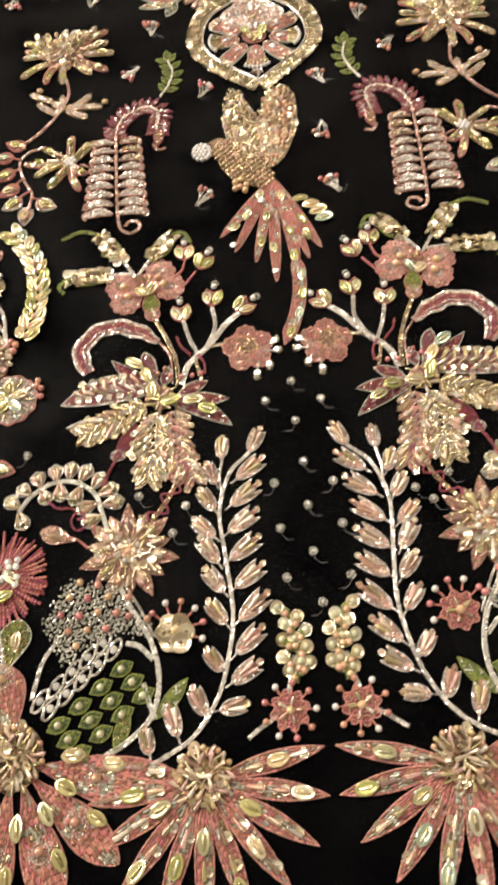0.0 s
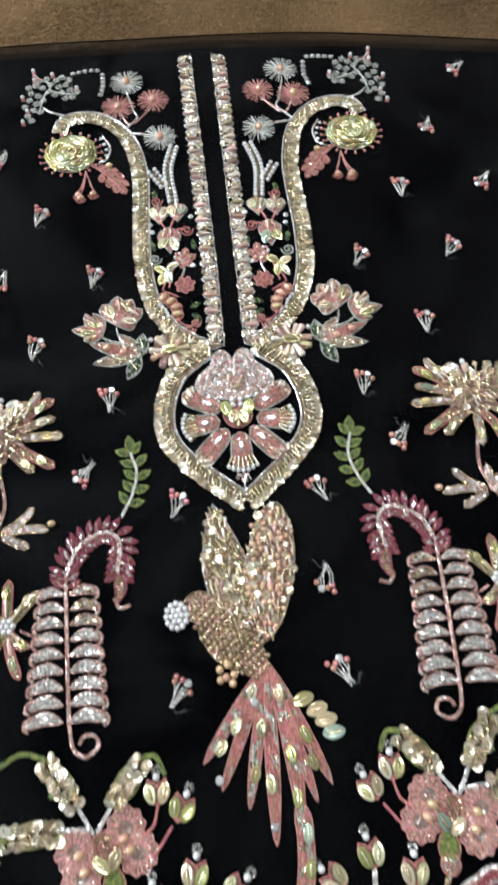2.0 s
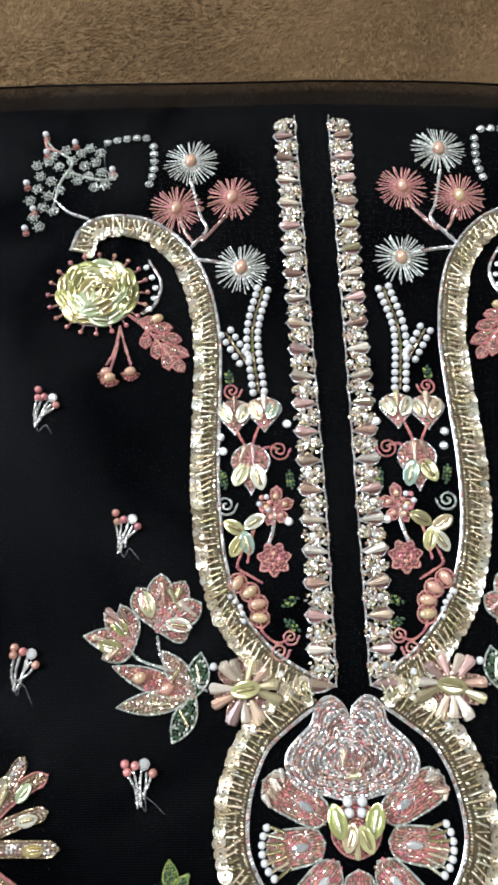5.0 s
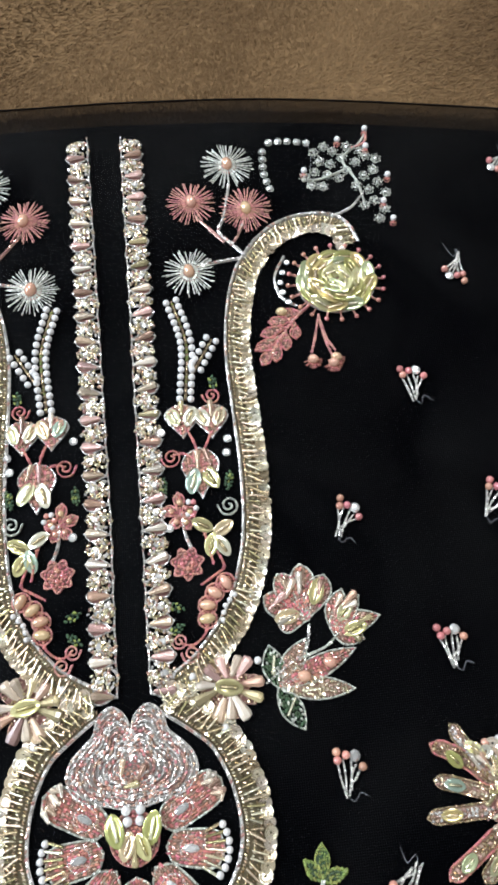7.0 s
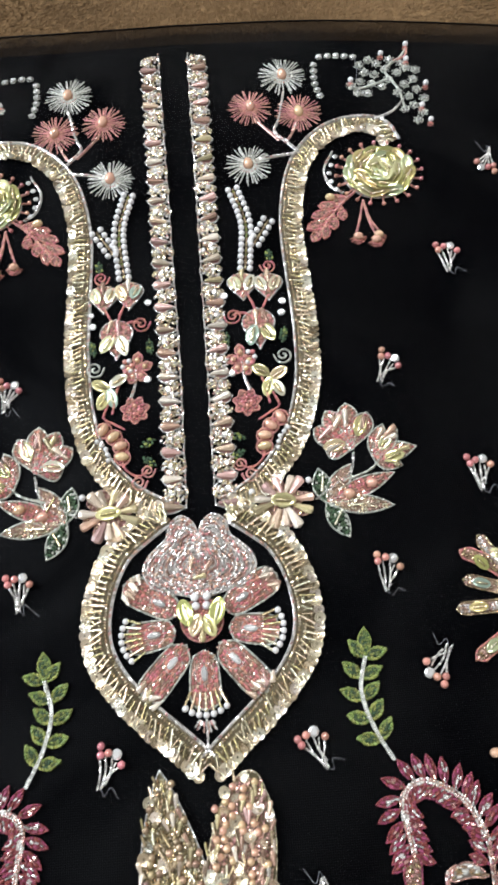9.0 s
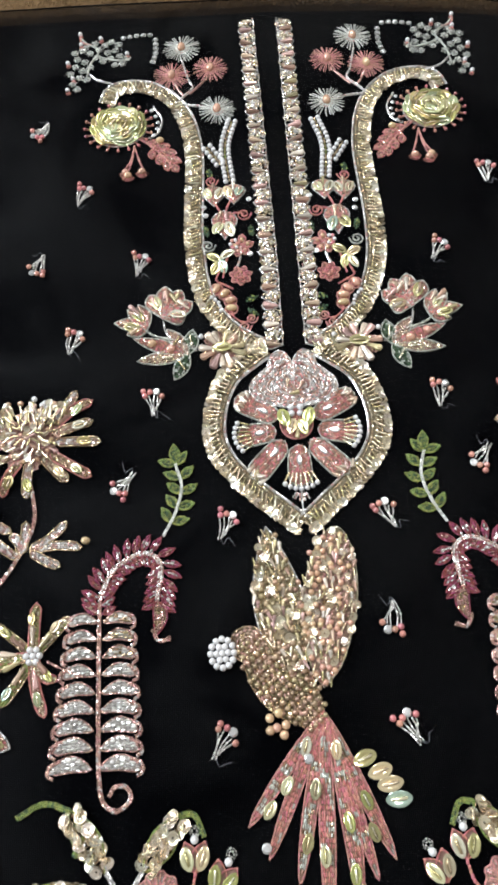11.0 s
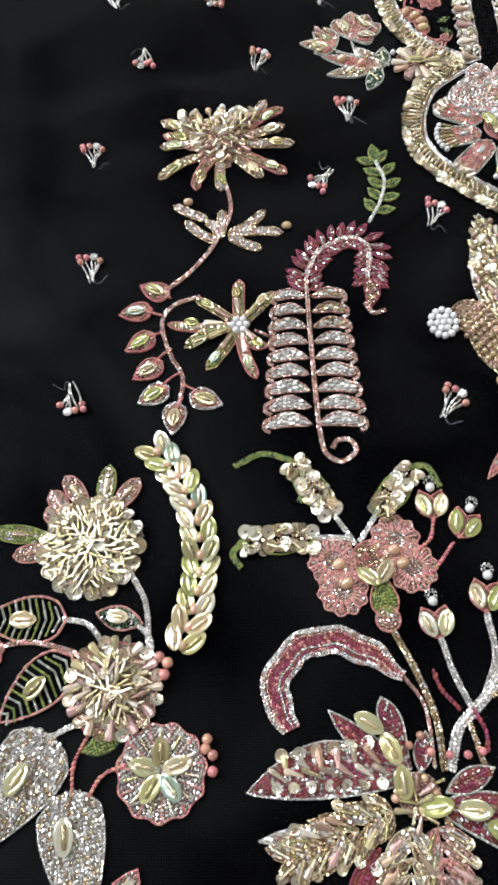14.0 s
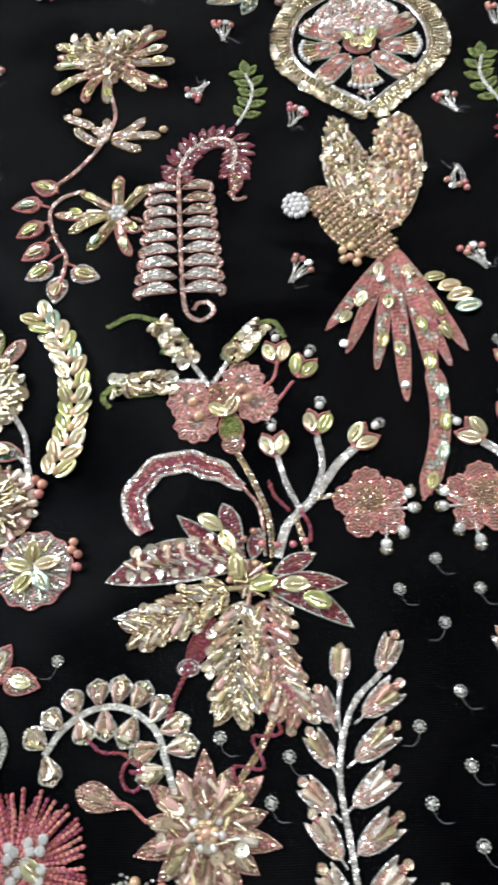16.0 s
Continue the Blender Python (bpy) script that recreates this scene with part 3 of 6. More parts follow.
def pile():
    g = np.random.default_rng(3)
    n = 105000
    x, y = g.uniform(-300, 330, n), g.uniform(225, 440, n)
    a = 0.5 + 1.1 * np.sin(x * 0.021 + 1.3 * np.sin(y * 0.03)) + g.normal(0, 0.5, n)
    lean, h = g.uniform(1.2, 2.2, n), g.uniform(1.3, 2.0, n)
    w = g.uniform(0.3, 0.6, n)
    dx, dy = np.cos(a), np.sin(a)
    base = np.stack([x, y, np.full(n, -4.1)], 1)
    side = np.stack([-dy * w, dx * w, np.zeros(n)], 1)
    top = base + np.stack([dx * lean * h * 0.6, dy * lean * h * 0.6, h * 0.8], 1)
    v = np.stack([base - side, base + side, top], 1).reshape(-1, 3) * MM
    me = bpy.data.meshes.new("carpet_pile")
    me.from_pydata(v.tolist(), [], np.arange(3 * n).reshape(-1, 3).tolist())
    me.materials.append(PILE)
    tagged(new("carpet_pile", me), "short brown carpet pile beyond the cloth edge", "carpet", kind="stuff")


pile()


def top_edge(x):
    """The upper hem line, a little slack, in millimetres."""
    return 277 - 0.065 * max(x, 0) - 0.00020 * max(x, 0) ** 2 + 2.5 * math.sin(x * 0.02 + 0.4) * 0.6 + 3 * math.exp(-((x + 110) / 60) ** 2)


def sheet(name, mat, z, back, label, category):
    """A cloth of even thickness from the hem downwards, with its upper edge 'back' millimetres short of the hem."""
    xs = np.linspace(-340, 340, 137)
    verts, faces = [], []
    vs = [0, 0.006] + list(np.linspace(0.02, 1, 120))
    for v in vs:
        for x in xs:
            e = top_edge(x) - back
            y = e + (-700 - e) * v
            drop = 0.7 if v == 0 else 0.0
            verts.append((x * MM, y * MM, (cloth_z(x, y) + z - drop) * MM))
    n = len(xs)
    for r in range(len(vs) - 1):
        for c in range(n - 1):
            faces.append((r * n + c, (r + 1) * n + c, (r + 1) * n + c + 1, r * n + c + 1))
    me = bpy.data.meshes.new(name)
    me.from_pydata(verts, [], faces)
    me.polygons.foreach_set("use_smooth", [True] * len(me.polygons))
    me.materials.append(mat)
    ob = new(name, me)
    solid = ob.modifiers.new("thickness", "SOLIDIFY")
    solid.thickness, solid.offset = 0.0002, -1
    return tagged(ob, label, category)


sheet("cloth_lining", LINING, -1.0, 13, "opaque black lining cloth spread flat on the carpet", "cloth")
PANEL = sheet("dress_panel", SHEER, 0.0, 0, "black sheer georgette dress panel laid over its lining", "dress panel")


def hem():
    """The rolled edge of the sheer cloth."""
    b = Batch()
    ring, rows = 6, [(x, top_edge(x)) for x in np.linspace(-338, 338, 170)]
    verts, faces = [], []
    for x, y in rows:
        for k in range(ring):
            a = 2 * math.pi * k / ring
            verts.append((x, y + 0.55 * math.cos(a), cloth_z(x, y) - 0.5 + 0.45 * math.sin(a)))
    for r in range(len(rows) - 1):
        for k in range(ring):
            j = (k + 1) % ring
            faces.append((r * ring + k, r * ring + j, (r + 1) * ring + j, (r + 1) * ring + k))
    b.sheet(verts, faces, LINING)
    ob = new("hem", b.mesh("hem", True))
    ob.parent = PANEL
    ob["label"] = "rolled black hem edge"


hem()

# ---- neckline ----
SIDES = ((1, "left"), (-1, "right"))


def band(name, pts, s, label, w=11.0, rope_side=1, group="neckline bands"):
    """Gold border: a backing, slanted bugles, a scallop of sequins outside and a silver rope inside."""
    m = Motif(name, *pts[0], label, "beaded border", group, s)
    b = Batch()
    path = spline(m.flip(pts), 1.5)
    verts, faces = [], []
    for x, y, a in path:
        for v, up in ((-0.5, 0.1), (-0.4, 0.5), (0.4, 0.5), (0.5, 0.1)):
            q = (x - math.sin(a) * v * (w - 2), y + math.cos(a) * v * (w - 2))
            verts.append(m.at(*q, up))
    for k in range(len(path) - 1):
        for j in range(3):
            faces.append((4 * k + j, 4 * k + j + 1, 4 * k + j + 5, 4 * k + j + 4))
    b.sheet(verts, faces, GOLDBACK)
    for x, y, a in spline(m.flip(pts), 1.2):
        for v in (-0.3, -0.1, 0.1, 0.3):
            q = (x - math.sin(a) * v * w, y + math.cos(a) * v * w)
            lx, ly, lz = m.at(*q, 0.6 + m.rng.uniform(0, 0.2))
            b.put(SEED, lx, ly, lz, a + m.rng.uniform(0.8, 1.6), 0.85, 0.5, 0.5, GOLD if m.rng.random() < 0.6 else PALE, m.rng.uniform(-1, 1), m.rng.uniform(-0.4, 0.4))
    side = rope_side * s
    inner = [(x - math.sin(a) * side * w * 0.46, y + math.cos(a) * side * w * 0.46) for x, y, a in spline(m.flip(pts), 4)]
    m.lay_rope(b, inner, 1.5, SILVER, 0.75, z=0.8, mat2=ROSE)
    m.part("gold_backing", b.mesh("gold_backing"), "gold stitched ground with a silver rope edge")
    for k, (x, y, a) in enumerate(spline(m.flip(pts), 2.9)):
        o = -side * w * m.rng.uniform(0.31, 0.36)
        m.sequin(s * (x - math.sin(a) * o), y + math.cos(a) * o, 2.45 + m.rng.uniform(-0.25, 0.25), z=1.2, tilt=0.42)
    for k, (x, y, a) in enumerate(spline(m.flip(pts), 2.35)):
        slant = a + math.pi / 2 + m.rng.uniform(-0.1, 0.6) * s
        o = -side * w * m.rng.uniform(-0.06, 0.08)
        ob = m.piece("bugle", s * (x - math.sin(a) * o), y + math.cos(a) * o, 5.6 + m.rng.uniform(-1.1, 0.9), 0, z=2.2 + m.rng.uniform(-0.2, 0.3), wide=0.95, tall=0.9)
        ob.rotation_euler.z = slant
    return m


def strap_for(s):
    """The right strap hangs a little further out than the left one."""
    return STRAP if s > 0 else [(x - 3.2 * min(1, max(0, (y - 22) / 40)), y + (1.5 if y > 150 else 0)) for x, y in STRAP]


STRAP = [(-13, 0), (-22, 5), (-31, 12), (-42, 26), (-47.5, 42), (-50, 60), (-51, 85), (-50, 115), (-50, 143), (-55, 168), (-64, 184), (-76, 194), (-90, 197), (-101, 194), (-105, 184)]
HEART = [(-14, 0), (-24, -7), (-34, -16), (-41, -32), (-42.5, -50), (-36.5, -65), (-24, -79), (-11.5, -90), (-1.5, -99)]
for s, _ in SIDES:
    band("neckline_strap", strap_for(s), s, "curved gold neckline border of bugle beads, sequins and silver rope", rope_side=-1)
    band("heart_border", HEART, s, "half of a heart-shaped gold border of bugles and scalloped sequins", rope_side=1, w=12)


def placket(x_top, x_bot, s):
    m = Motif("placket_column", x_bot, 4, "narrow placket column of silver bead clusters and peach drop beads", "beaded trim", "placket columns", 1)
    n = 21
    for k in range(n):
        u = k / (n - 1)
        y = 249 - 241 * u
        x = x_top + (x_bot - x_top) * min(1, u * 1.3)
        inner = x - s * 4.6
        b = Batch()
        for i in range(86):
            q, a = math.sqrt(m.rng.random()), m.rng.uniform(0, 2 * math.pi)
            far = (1 + s * math.cos(a) * q) / 2
            px, py = x - s * 0.2 + 5.2 * q * math.cos(a), y + 4.4 * q * math.sin(a) * (1.1 - 0.35 * far)
            lx, ly, lz = m.at(px, py, 0.5 + 1.3 * (1 - q * q) + m.rng.uniform(0, 0.5))
            b.put(SEED, lx, ly, lz, m.rng.uniform(0, 6), 0.95, 0.68, 0.68, (SILVER, PALE, SILVER, GOLD, ROSE, PALE)[i % 6], m.rng.uniform(-1, 1), m.rng.uniform(-0.6, 0.6))
        m.lay_rope(b, [(inner, y + 6), (inner - s * 0.4, y), (inner, y - 6)], 0.7, SILVER, 0.5, mat2=ROSE)
        m.lay_leaf(b, (inner, y - 6.4), (x + s * 5.4, y - 5.4), 5.6, None, SILVER, BEIGE, prof="petal", edge_w=0.55)
        m.part("bead_cluster", b.mesh("bead_cluster"), "silver bead cluster with a stitched drop setting")
        deg = (8 if s > 0 else 172) + m.rng.uniform(-10, 10)
        m.drop(x + s * 0.8, y - 5.8, 8.8, deg, z=1.7, wide=1.2)
        m.piece("crystal", x + s * 1.0, y + m.rng.uniform(-0.6, 0.6), 1.5, m.rng.uniform(0, 90), z=1.7)
        m.sequin(x - s * 2.0, y + m.rng.uniform(-1.5, 1.5), 1.5, z=1.7, tilt=0.6)
    return m


placket(-13.2, -8.8, -1)
placket(12.2, 13.0, 1)

for s, _ in SIDES:
    m = Motif("dandelion_spray", -52, 186, "spray of silver and pink dandelion heads with peach pearl hearts", "flower motif", "dandelion sprays", s)
    m.rope("stem", [(-57, 222), (-53, 204), (-50, 196), (-56, 188), (-62, 181)], 1.6, SILVER, mat2=ROSE)
    m.rope("stem", [(-40, 205), (-47, 196), (-52, 190)], 1.4, ROSE, mat2=SILVER)
    m.rope("stem", [(-62, 200), (-58, 192), (-55, 188)], 1.4, ROSE, mat2=SILVER)
    m.rope("stem", [(-39, 178), (-50, 180), (-61, 181)], 1.5, SILVER, mat2=ROSE)
    for x, y, r, mat, mat2 in ((-57, 232, 13, WHITE_THREAD, GREY), (-38.5, 212, 12, PINK, PINK), (-63.5, 206.5, 12.5, PINK, PINK), (-35, 175.5, 12.5, WHITE_THREAD, GREY)):
        m.rays("flower_head", x, y, 2.6, r * 0.95, 46, mat, "thread flower head with radiating stitches", mat2=mat2)
        heart = m.blob("flower_heart", x, y, 4.4, CORAL, back=BEIGE, bead=0.6)
        m.pearl(x, y, 3.5, "peach_pearl", 75, 0.72).parent = heart

    m.nudge(0, -1.8 if s > 0 else 1.8)
    m = Motif("pearl_sprig", -32, 119, "forked sprig of white pearls edged along gold thread", "pearl sprig", "pearl sprigs", s)
    main = [(-29, 166), (-34, 145), (-32, 119)]
    m.rope("stem", main, 1.5, GOLD, mat2=GREEN)
    m.rope("stem", [(-34, 128), (-45, 146)], 1.3, GOLD)
    for o in (-2.3, 2.3):
        for x, y, a in spline(main, 3.3):
            m.pearl(x - math.sin(a) * o, y + math.cos(a) * o, 1.55)
        for x, y, a in spline([(-37.5, 133), (-45, 146)], 3.3):
            m.pearl(x - math.sin(a) * o, y + math.cos(a) * o, 1.5)

    m.nudge(3, -3)
    m = Motif("shell_rosette", -97, 165, "oval rosette of overlapping olive-gold shell sequins with a pink bead fringe", "flower motif", "shell rosettes", s)
    m.blob("rosette_ground", -97, 165, 17.5, PINK, SILVER, BEIGE, ry=15)
    for ring, (k, n) in enumerate(((0.95, 13), (0.62, 9), (0.28, 5))):
        for i in range(n):
            a = 2 * math.pi * (i + 0.5 * ring) / n
            m.shell(-97 + 15.5 * k * math.cos(a), 165 + 13.5 * k * math.sin(a), 11.5, math.degrees(a) + 90 + m.rng.uniform(-25, 25), "olive_shell", z=1.0 + ring * 0.9)
    for i in range(20):
        a = 2 * math.pi * i / 20
        x, y = -97 + 17.5 * math.cos(a), 165 + 15 * math.sin(a)
        m.cord("fringe", [(x, y), (x + 3.2 * math.cos(a), y + 3.2 * math.sin(a))], PINK, w=0.55)
        m.pearl(x + 4 * math.cos(a), y + 4 * math.sin(a), 1.05, "pink_bead")
    for tx, ty in ((-82, 128), (-92, 128), (-90.5, 125.5)):
        m.cord("tassel_cord", [(-87, 149), ((-87 + tx) / 2 + 0.5, 138), (tx, ty + 4)], PINK, w=0.8)
        m.pearl(tx, ty, 2.5, "peach_pearl", 20, 0.85)
        m.rays("tassel_frill", tx, ty, 1.8, 4, 12, CORAL, a0=180, a1=360)
    m.cord("frond_rib", [(-84, 155), (-76, 148), (-68, 138), (-62, 129)], PINK, w=1.0)
    for bx, by, tx, ty in ((-80, 152, -71, 151), (-76, 148, -65, 148), (-73, 145, -61, 142), (-70, 141, -58, 135), (-66, 136, -60, 128), (-76, 147, -76, 139), (-72, 143, -71, 134), (-68, 139, -66, 129)):
        m.leaf("pink_leaflet", (bx, by), (tx, ty), 4.6, PINK, CORAL, BEIGE, "pink beaded leaflet", prof="petal", fill2=PEACHB, mix=0.4, bead=0.7)
    m.pearl(-71, 152, 2.6, "peach_pearl", 10, 0.75)
    m.rope("bead_curl", [(-78, 155), (-72, 160), (-70, 170), (-75, 180)], 1.4, SILVER, mat2=ROSE)
    for x, y in ((-73, 157), (-71, 162), (-70.5, 167), (-72, 172), (-74.5, 177)):
        m.piece("crystal", x - 1.8, y, 1.4, z=0.8)

    m.nudge(0 if s > 0 else -2.8, -1.6 if s > 0 else 1.2)
    m = Motif("crystal_vine", -103, 200, "open vine of round crystal stones with small pearls and pink knots", "crystal vine", "crystal vines", s)
    m.rope("stem", [(-103, 201), (-112, 205), (-119, 212)], 1.0, SILVER)
    m.rope("stem", [(-119, 208), (-117, 220), (-112, 232), (-121, 240), (-125, 246)], 0.8, GREY)
    m.rope("stem", [(-112, 226), (-100, 222), (-92, 222)], 0.8, GREY)
    m.cord("pink_stalk", [(-118, 238), (-124, 241), (-125, 247)], PINK, w=0.8)
    for x, y in ((-112, 233), (-108, 237), (-104, 240), (-99, 237), (-101, 232), (-106, 230), (-98, 226), (-93, 224), (-96, 219), (-101, 218), (-104, 224), (-109, 222),
                 (-113, 226), (-118, 230), (-123, 233), (-128, 231), (-126, 225), (-121, 222), (-117, 217), (-122, 214), (-127, 218), (-130, 212), (-124, 208), (-119, 206), (-128, 203), (-125, 198), (-121, 236), (-115, 239)):
        mount = tagged(m.blob("crystal_mount", x, y, 2.5, GREY, bead=0.5, up=0.6, fill2=SILVER, mix=0.2, ruffle=0.2, lobes=6), kind="stuff")
        m.piece("crystal", x, y, 0.8, m.rng.uniform(0, 60), z=0.9, parent=mount)
    for x, y in ((-125, 248), (-111, 243), (-124, 238), (-132, 221), (-93, 227), (-128, 207), (-131, 197)):
        m.pearl(x, y, 1.5)
        m.blob("pink_knot", x + 0.5, y - 2.4, 1.6, CORAL, bead=0.5)
    m = Motif("crystal_angle", -75, 221, "angled row of small square crystal stones", "crystal trim", "crystal angles", s)
    for x, y, a in spline([(-76, 219), (-74, 228), (-74.5, 240)], 3.7) + spline([(-78, 245), (-86, 245), (-96, 243)], 3.7):
        mount = tagged(m.blob("crystal_mount", x, y, 1.9, GREY, bead=0.5, up=0.5, fill2=SILVER), kind="stuff")
        m.piece("crystal", x, y, 1.2, 45, z=0.9, parent=mount)
    m.hair([(-97, 242), (-97, 232), (-94, 222)])

    # garland between strap and placket
    m = Motif("neck_garland", -33, 15, "garland of shell buds, coral flowers and pearls on pink stems", "flower garland", "neck garlands", s)

    def spiral(x, y, r, mat):
        m.cord("spiral", [(x + r * k / 14 * math.cos(k * 0.9), y + r * k / 14 * math.sin(k * 0.9)) for k in range(2, 15)], mat, w=0.6)

    for p in ([(-31, 107), (-34, 100), (-36, 92), (-37, 86)], [(-43, 107), (-40, 100), (-36, 92)], [(-36, 91), (-30, 95), (-26, 95)], [(-40, 54), (-42, 48), (-38, 45), (-33, 42)],
              [(-34, 66), (-36, 60), (-38, 50)], [(-34, 30), (-33, 24), (-28, 20), (-24, 21)]):
        m.cord("stem", p, CORAL, w=0.8)
    spiral(-43, 120, 4, CORAL)
    spiral(-24.5, 94, 4.4, CORAL)
    spiral(-46, 72, 4.4, GREY)
    spiral(-27, 17, 3.6, PINK)
    spiral(-23, 22, 3.2, PINK)
    for x, y in ((-30, 111), (-42, 110)):
        m.leaf("bud_cup", (x, y - 9), (x, y + 6), 14, PINK, SILVER, BEIGE, prof="petal", fill2=PEACHB)
        m.shell(x - 3.4, y, 9.5, 112)
        m.shell(x + 3.4, y, 9.5, 68)
        m.drop(x, y + 4, 8, 90)
    m.leaf("tulip_cup", (-36, 76), (-36, 97), 15, PINK, SILVER, BEIGE, prof="petal", fill2=PEACHB)
    m.shell(-33, 83, 11, 105)
    m.shell(-40, 84, 11, 62)
    m.drop(-35, 92, 8.5, 90)
    m.drop(-39, 93, 8, 70)
    for x, y, d in ((-43, 63, 150), (-38, 57, -75), (-35, 65, 30), (-42, 56, -120)):
        m.shell(x, y, 9.5, d)
    for tx, ty in ((-26, 79), (-33, 71), (-20, 73), (-23, 65), (-30, 64)):
        m.leaf("cross_petal", (-27, 70), (tx, ty), 4.2, CORAL, PINK, BEIGE, prof="petal", fill2=PEACHB, bead=0.6)
        m.pearl(-27 + (tx + 27) * 0.55, 70 + (ty - 70) * 0.55, 1.3, "peach_pearl")
    m.rope("cross_stalk", [(-27, 70), (-28, 62), (-30, 56)], 1.6, SILVER, mat2=ROSE)
    for x, y in ((-28, 50.5),):
        m.blob("coral_flower", x, y, 5.6, CORAL, PINK, BEIGE, ruffle=0.16, lobes=7, fill2=PINK)
        for k in range(4):
            m.pearl(x + 2 * math.cos(k * 1.57), y + 2 * math.sin(k * 1.57), 1.1, "pink_bead")
    for k in range(6):
        m.pearl(-31 - 2.0 * math.cos(k), 72 + 3 * math.sin(k), 1.2, "pink_bead" if k % 2 else "pearl")
    for x, y, d in ((-42, 42, 60), (-37.5, 38.5, 35), (-34.5, 34, 10), (-34, 29, -5)):
        m.blob("pearl_setting", x, y, 3.5, CORAL, PINK, None, bead=0.6, up=0.5)
        m.pearl(x, y, 3.3, "peach_pearl", d, 0.62)
    for x, y, a in spline([(-45, 37), (-41, 33), (-40, 28)], 2.2):
        m.pearl(x, y, 1.1)
    for bx, by, tx, ty in ((-46, 78, -48, 87), (-21, 86, -20, 77), (-19, 36, -26, 33), (-19, 24, -25, 28), (-44, 122, -44, 130)):
        m.leaf("green_leaf", (bx, by), (tx, ty), 5, DEEP, None, None, label="dark green thread leaf", fill2=GREEN)
    for x, y in ((-48, 100), (-47, 94), (-21, 105), (-22, 65)):
        m.piece("crystal", x, y, 1.8, z=0.8)

    m.nudge(3, -3)
    # star flower and lotus beside the cusp
    m = Motif("star_flower", -37, 1, "small flower of peach drop beads round one cream shell", "flower motif", "star flowers", s)
    m.blob("flower_ground", -37, 1, 9, PEACHB, ROSE, BEIGE, fill2=GOLD, mix=0.5, ruffle=0.25, lobes=8)
    for k in range(11):
        a = 2 * math.pi * (k + 0.3 + m.rng.uniform(-0.28, 0.28)) / 11
        q = 8 + m.rng.uniform(-1.2, 1.2)
        m.drop(-37 + q * math.cos(a), 1 + q * math.sin(a), 9.6 + m.rng.uniform(-1.8, 1.6), math.degrees(a) + m.rng.uniform(-9, 9), z=1.5, wide=m.rng.uniform(1.3, 1.6))
        if k % 4 == 0:
            m.pearl(-37 + 14 * math.cos(a + 0.2), 1 + 14 * math.sin(a + 0.2), 1.5)
    m.shell(-37, 1, 11, 10, z=2.2)
    m = Motif("lotus_spray", -54, 2, "spray of two lotus blooms in coral thread, shells and peach beads", "flower motif", "lotus sprays", s)
    m.rope("stem", [(-54, 3), (-62, 8), (-70, 14), (-72, 22)], 1.2, SILVER, mat2=GREY)
    m.rope("stem", [(-66, 10), (-78, 14), (-84, 20)], 1.0, GREY)
    for tx, ty in ((-56, 34), (-62, 42), (-71, 45), (-80, 40), (-60, 25)):
        m.leaf("petal", (-72, 24), (tx, ty), 9.5, PEACHB, GREY, BEIGE, fill2=CORAL, mix=0.5, prof="petal")
        m.drop(-72 + (tx + 72) * 0.72, 24 + (ty - 24) * 0.72, 6.5, math.degrees(math.atan2(ty - 24, tx + 72)) + m.rng.uniform(-25, 25), z=1.7, wide=1.2)
    for tx, ty in ((-86, 34), (-92, 31), (-99, 23), (-92, 15)):
        m.leaf("petal", (-80, 20), (tx, ty), 8, PEACHB, GREY, BEIGE, fill2=CORAL, mix=0.5)
        m.drop(-80 + (tx + 80) * 0.7, 20 + (ty - 20) * 0.7, 6.5, math.degrees(math.atan2(ty - 20, tx + 80)) + m.rng.uniform(-25, 25), z=1.7, wide=1.2)
    m.shell(-76, 34, 10.5, 110)
    m.shell(-64, 26, 10, 170)
    m.shell(-89, 19, 10, -15)
    m.shell(-86, 26, 9, 130)
    for x, y, d in ((-66, 36, 120), (-70, 38, 95), (-61, 32, 140), (-88, 30, 140)):
        m.drop(x, y, 9, d, z=1.8)
    for tx, ty, mat in ((-88, 12, CORAL), (-86, -2, PALE), (-66, -14, DEEP), (-56, 16, DEEP), (-70, 17, PEACHB)):
        m.leaf("long_petal", (-58, 1), (tx, ty), 8, mat, GREY, BEIGE if mat != DEEP else None, fill2=PEACHB if mat != DEEP else GREY)
    m.pearl(-68, 4, 2.7, "peach_pearl", 20, 0.8)
    m.pearl(-78, 8, 2.7, "peach_pearl", 20, 0.8)
    for x, y, d in ((-62, -6, -60), (-57, 9, 100), (-65, 9, 60), (-70, -1, 0)):
        m.bugle(x, y, 7, d, z=1.6)
    m.nudge(3, -2)

# heart flower
m = Motif("trefoil_crest", 0, -34, "crest of silver and rose bead rows shaped like a trefoil bud", "beaded crest")
CREST = [(0, -11), (2.5, -4.5), (6.5, -2), (11, -4), (12.5, -9.5), (15, -13), (20, -17), (23, -22.5), (22, -28.5), (16.5, -32.5), (9, -34), (3, -35.5)]
CREST += [(-x, y) for x, y in CREST[:0:-1]]
b = Batch()
rim = [(x, y) for x, y, _ in spline(CREST + CREST[:1], 1.5)]
b.sheet([m.at(0, -21, 1.2)] + [m.at(x, y, 0.2) for x, y in rim], [(0, k, k + 1) for k in range(1, len(rim))], SILVERBACK)
for row in range(11):
    k = 1 - row * 0.082
    m.lay_rope(b, [(x * k, -22 + (y + 22) * k) for x, y in rim[::4] + rim[:1]], 1.5, (SILVER, SILVER, ROSE)[row % 3], 0.68, z=0.7 + 0.09 * row, mat2=(ROSE, ROSE, SILVER)[row % 3], slant=0.25)
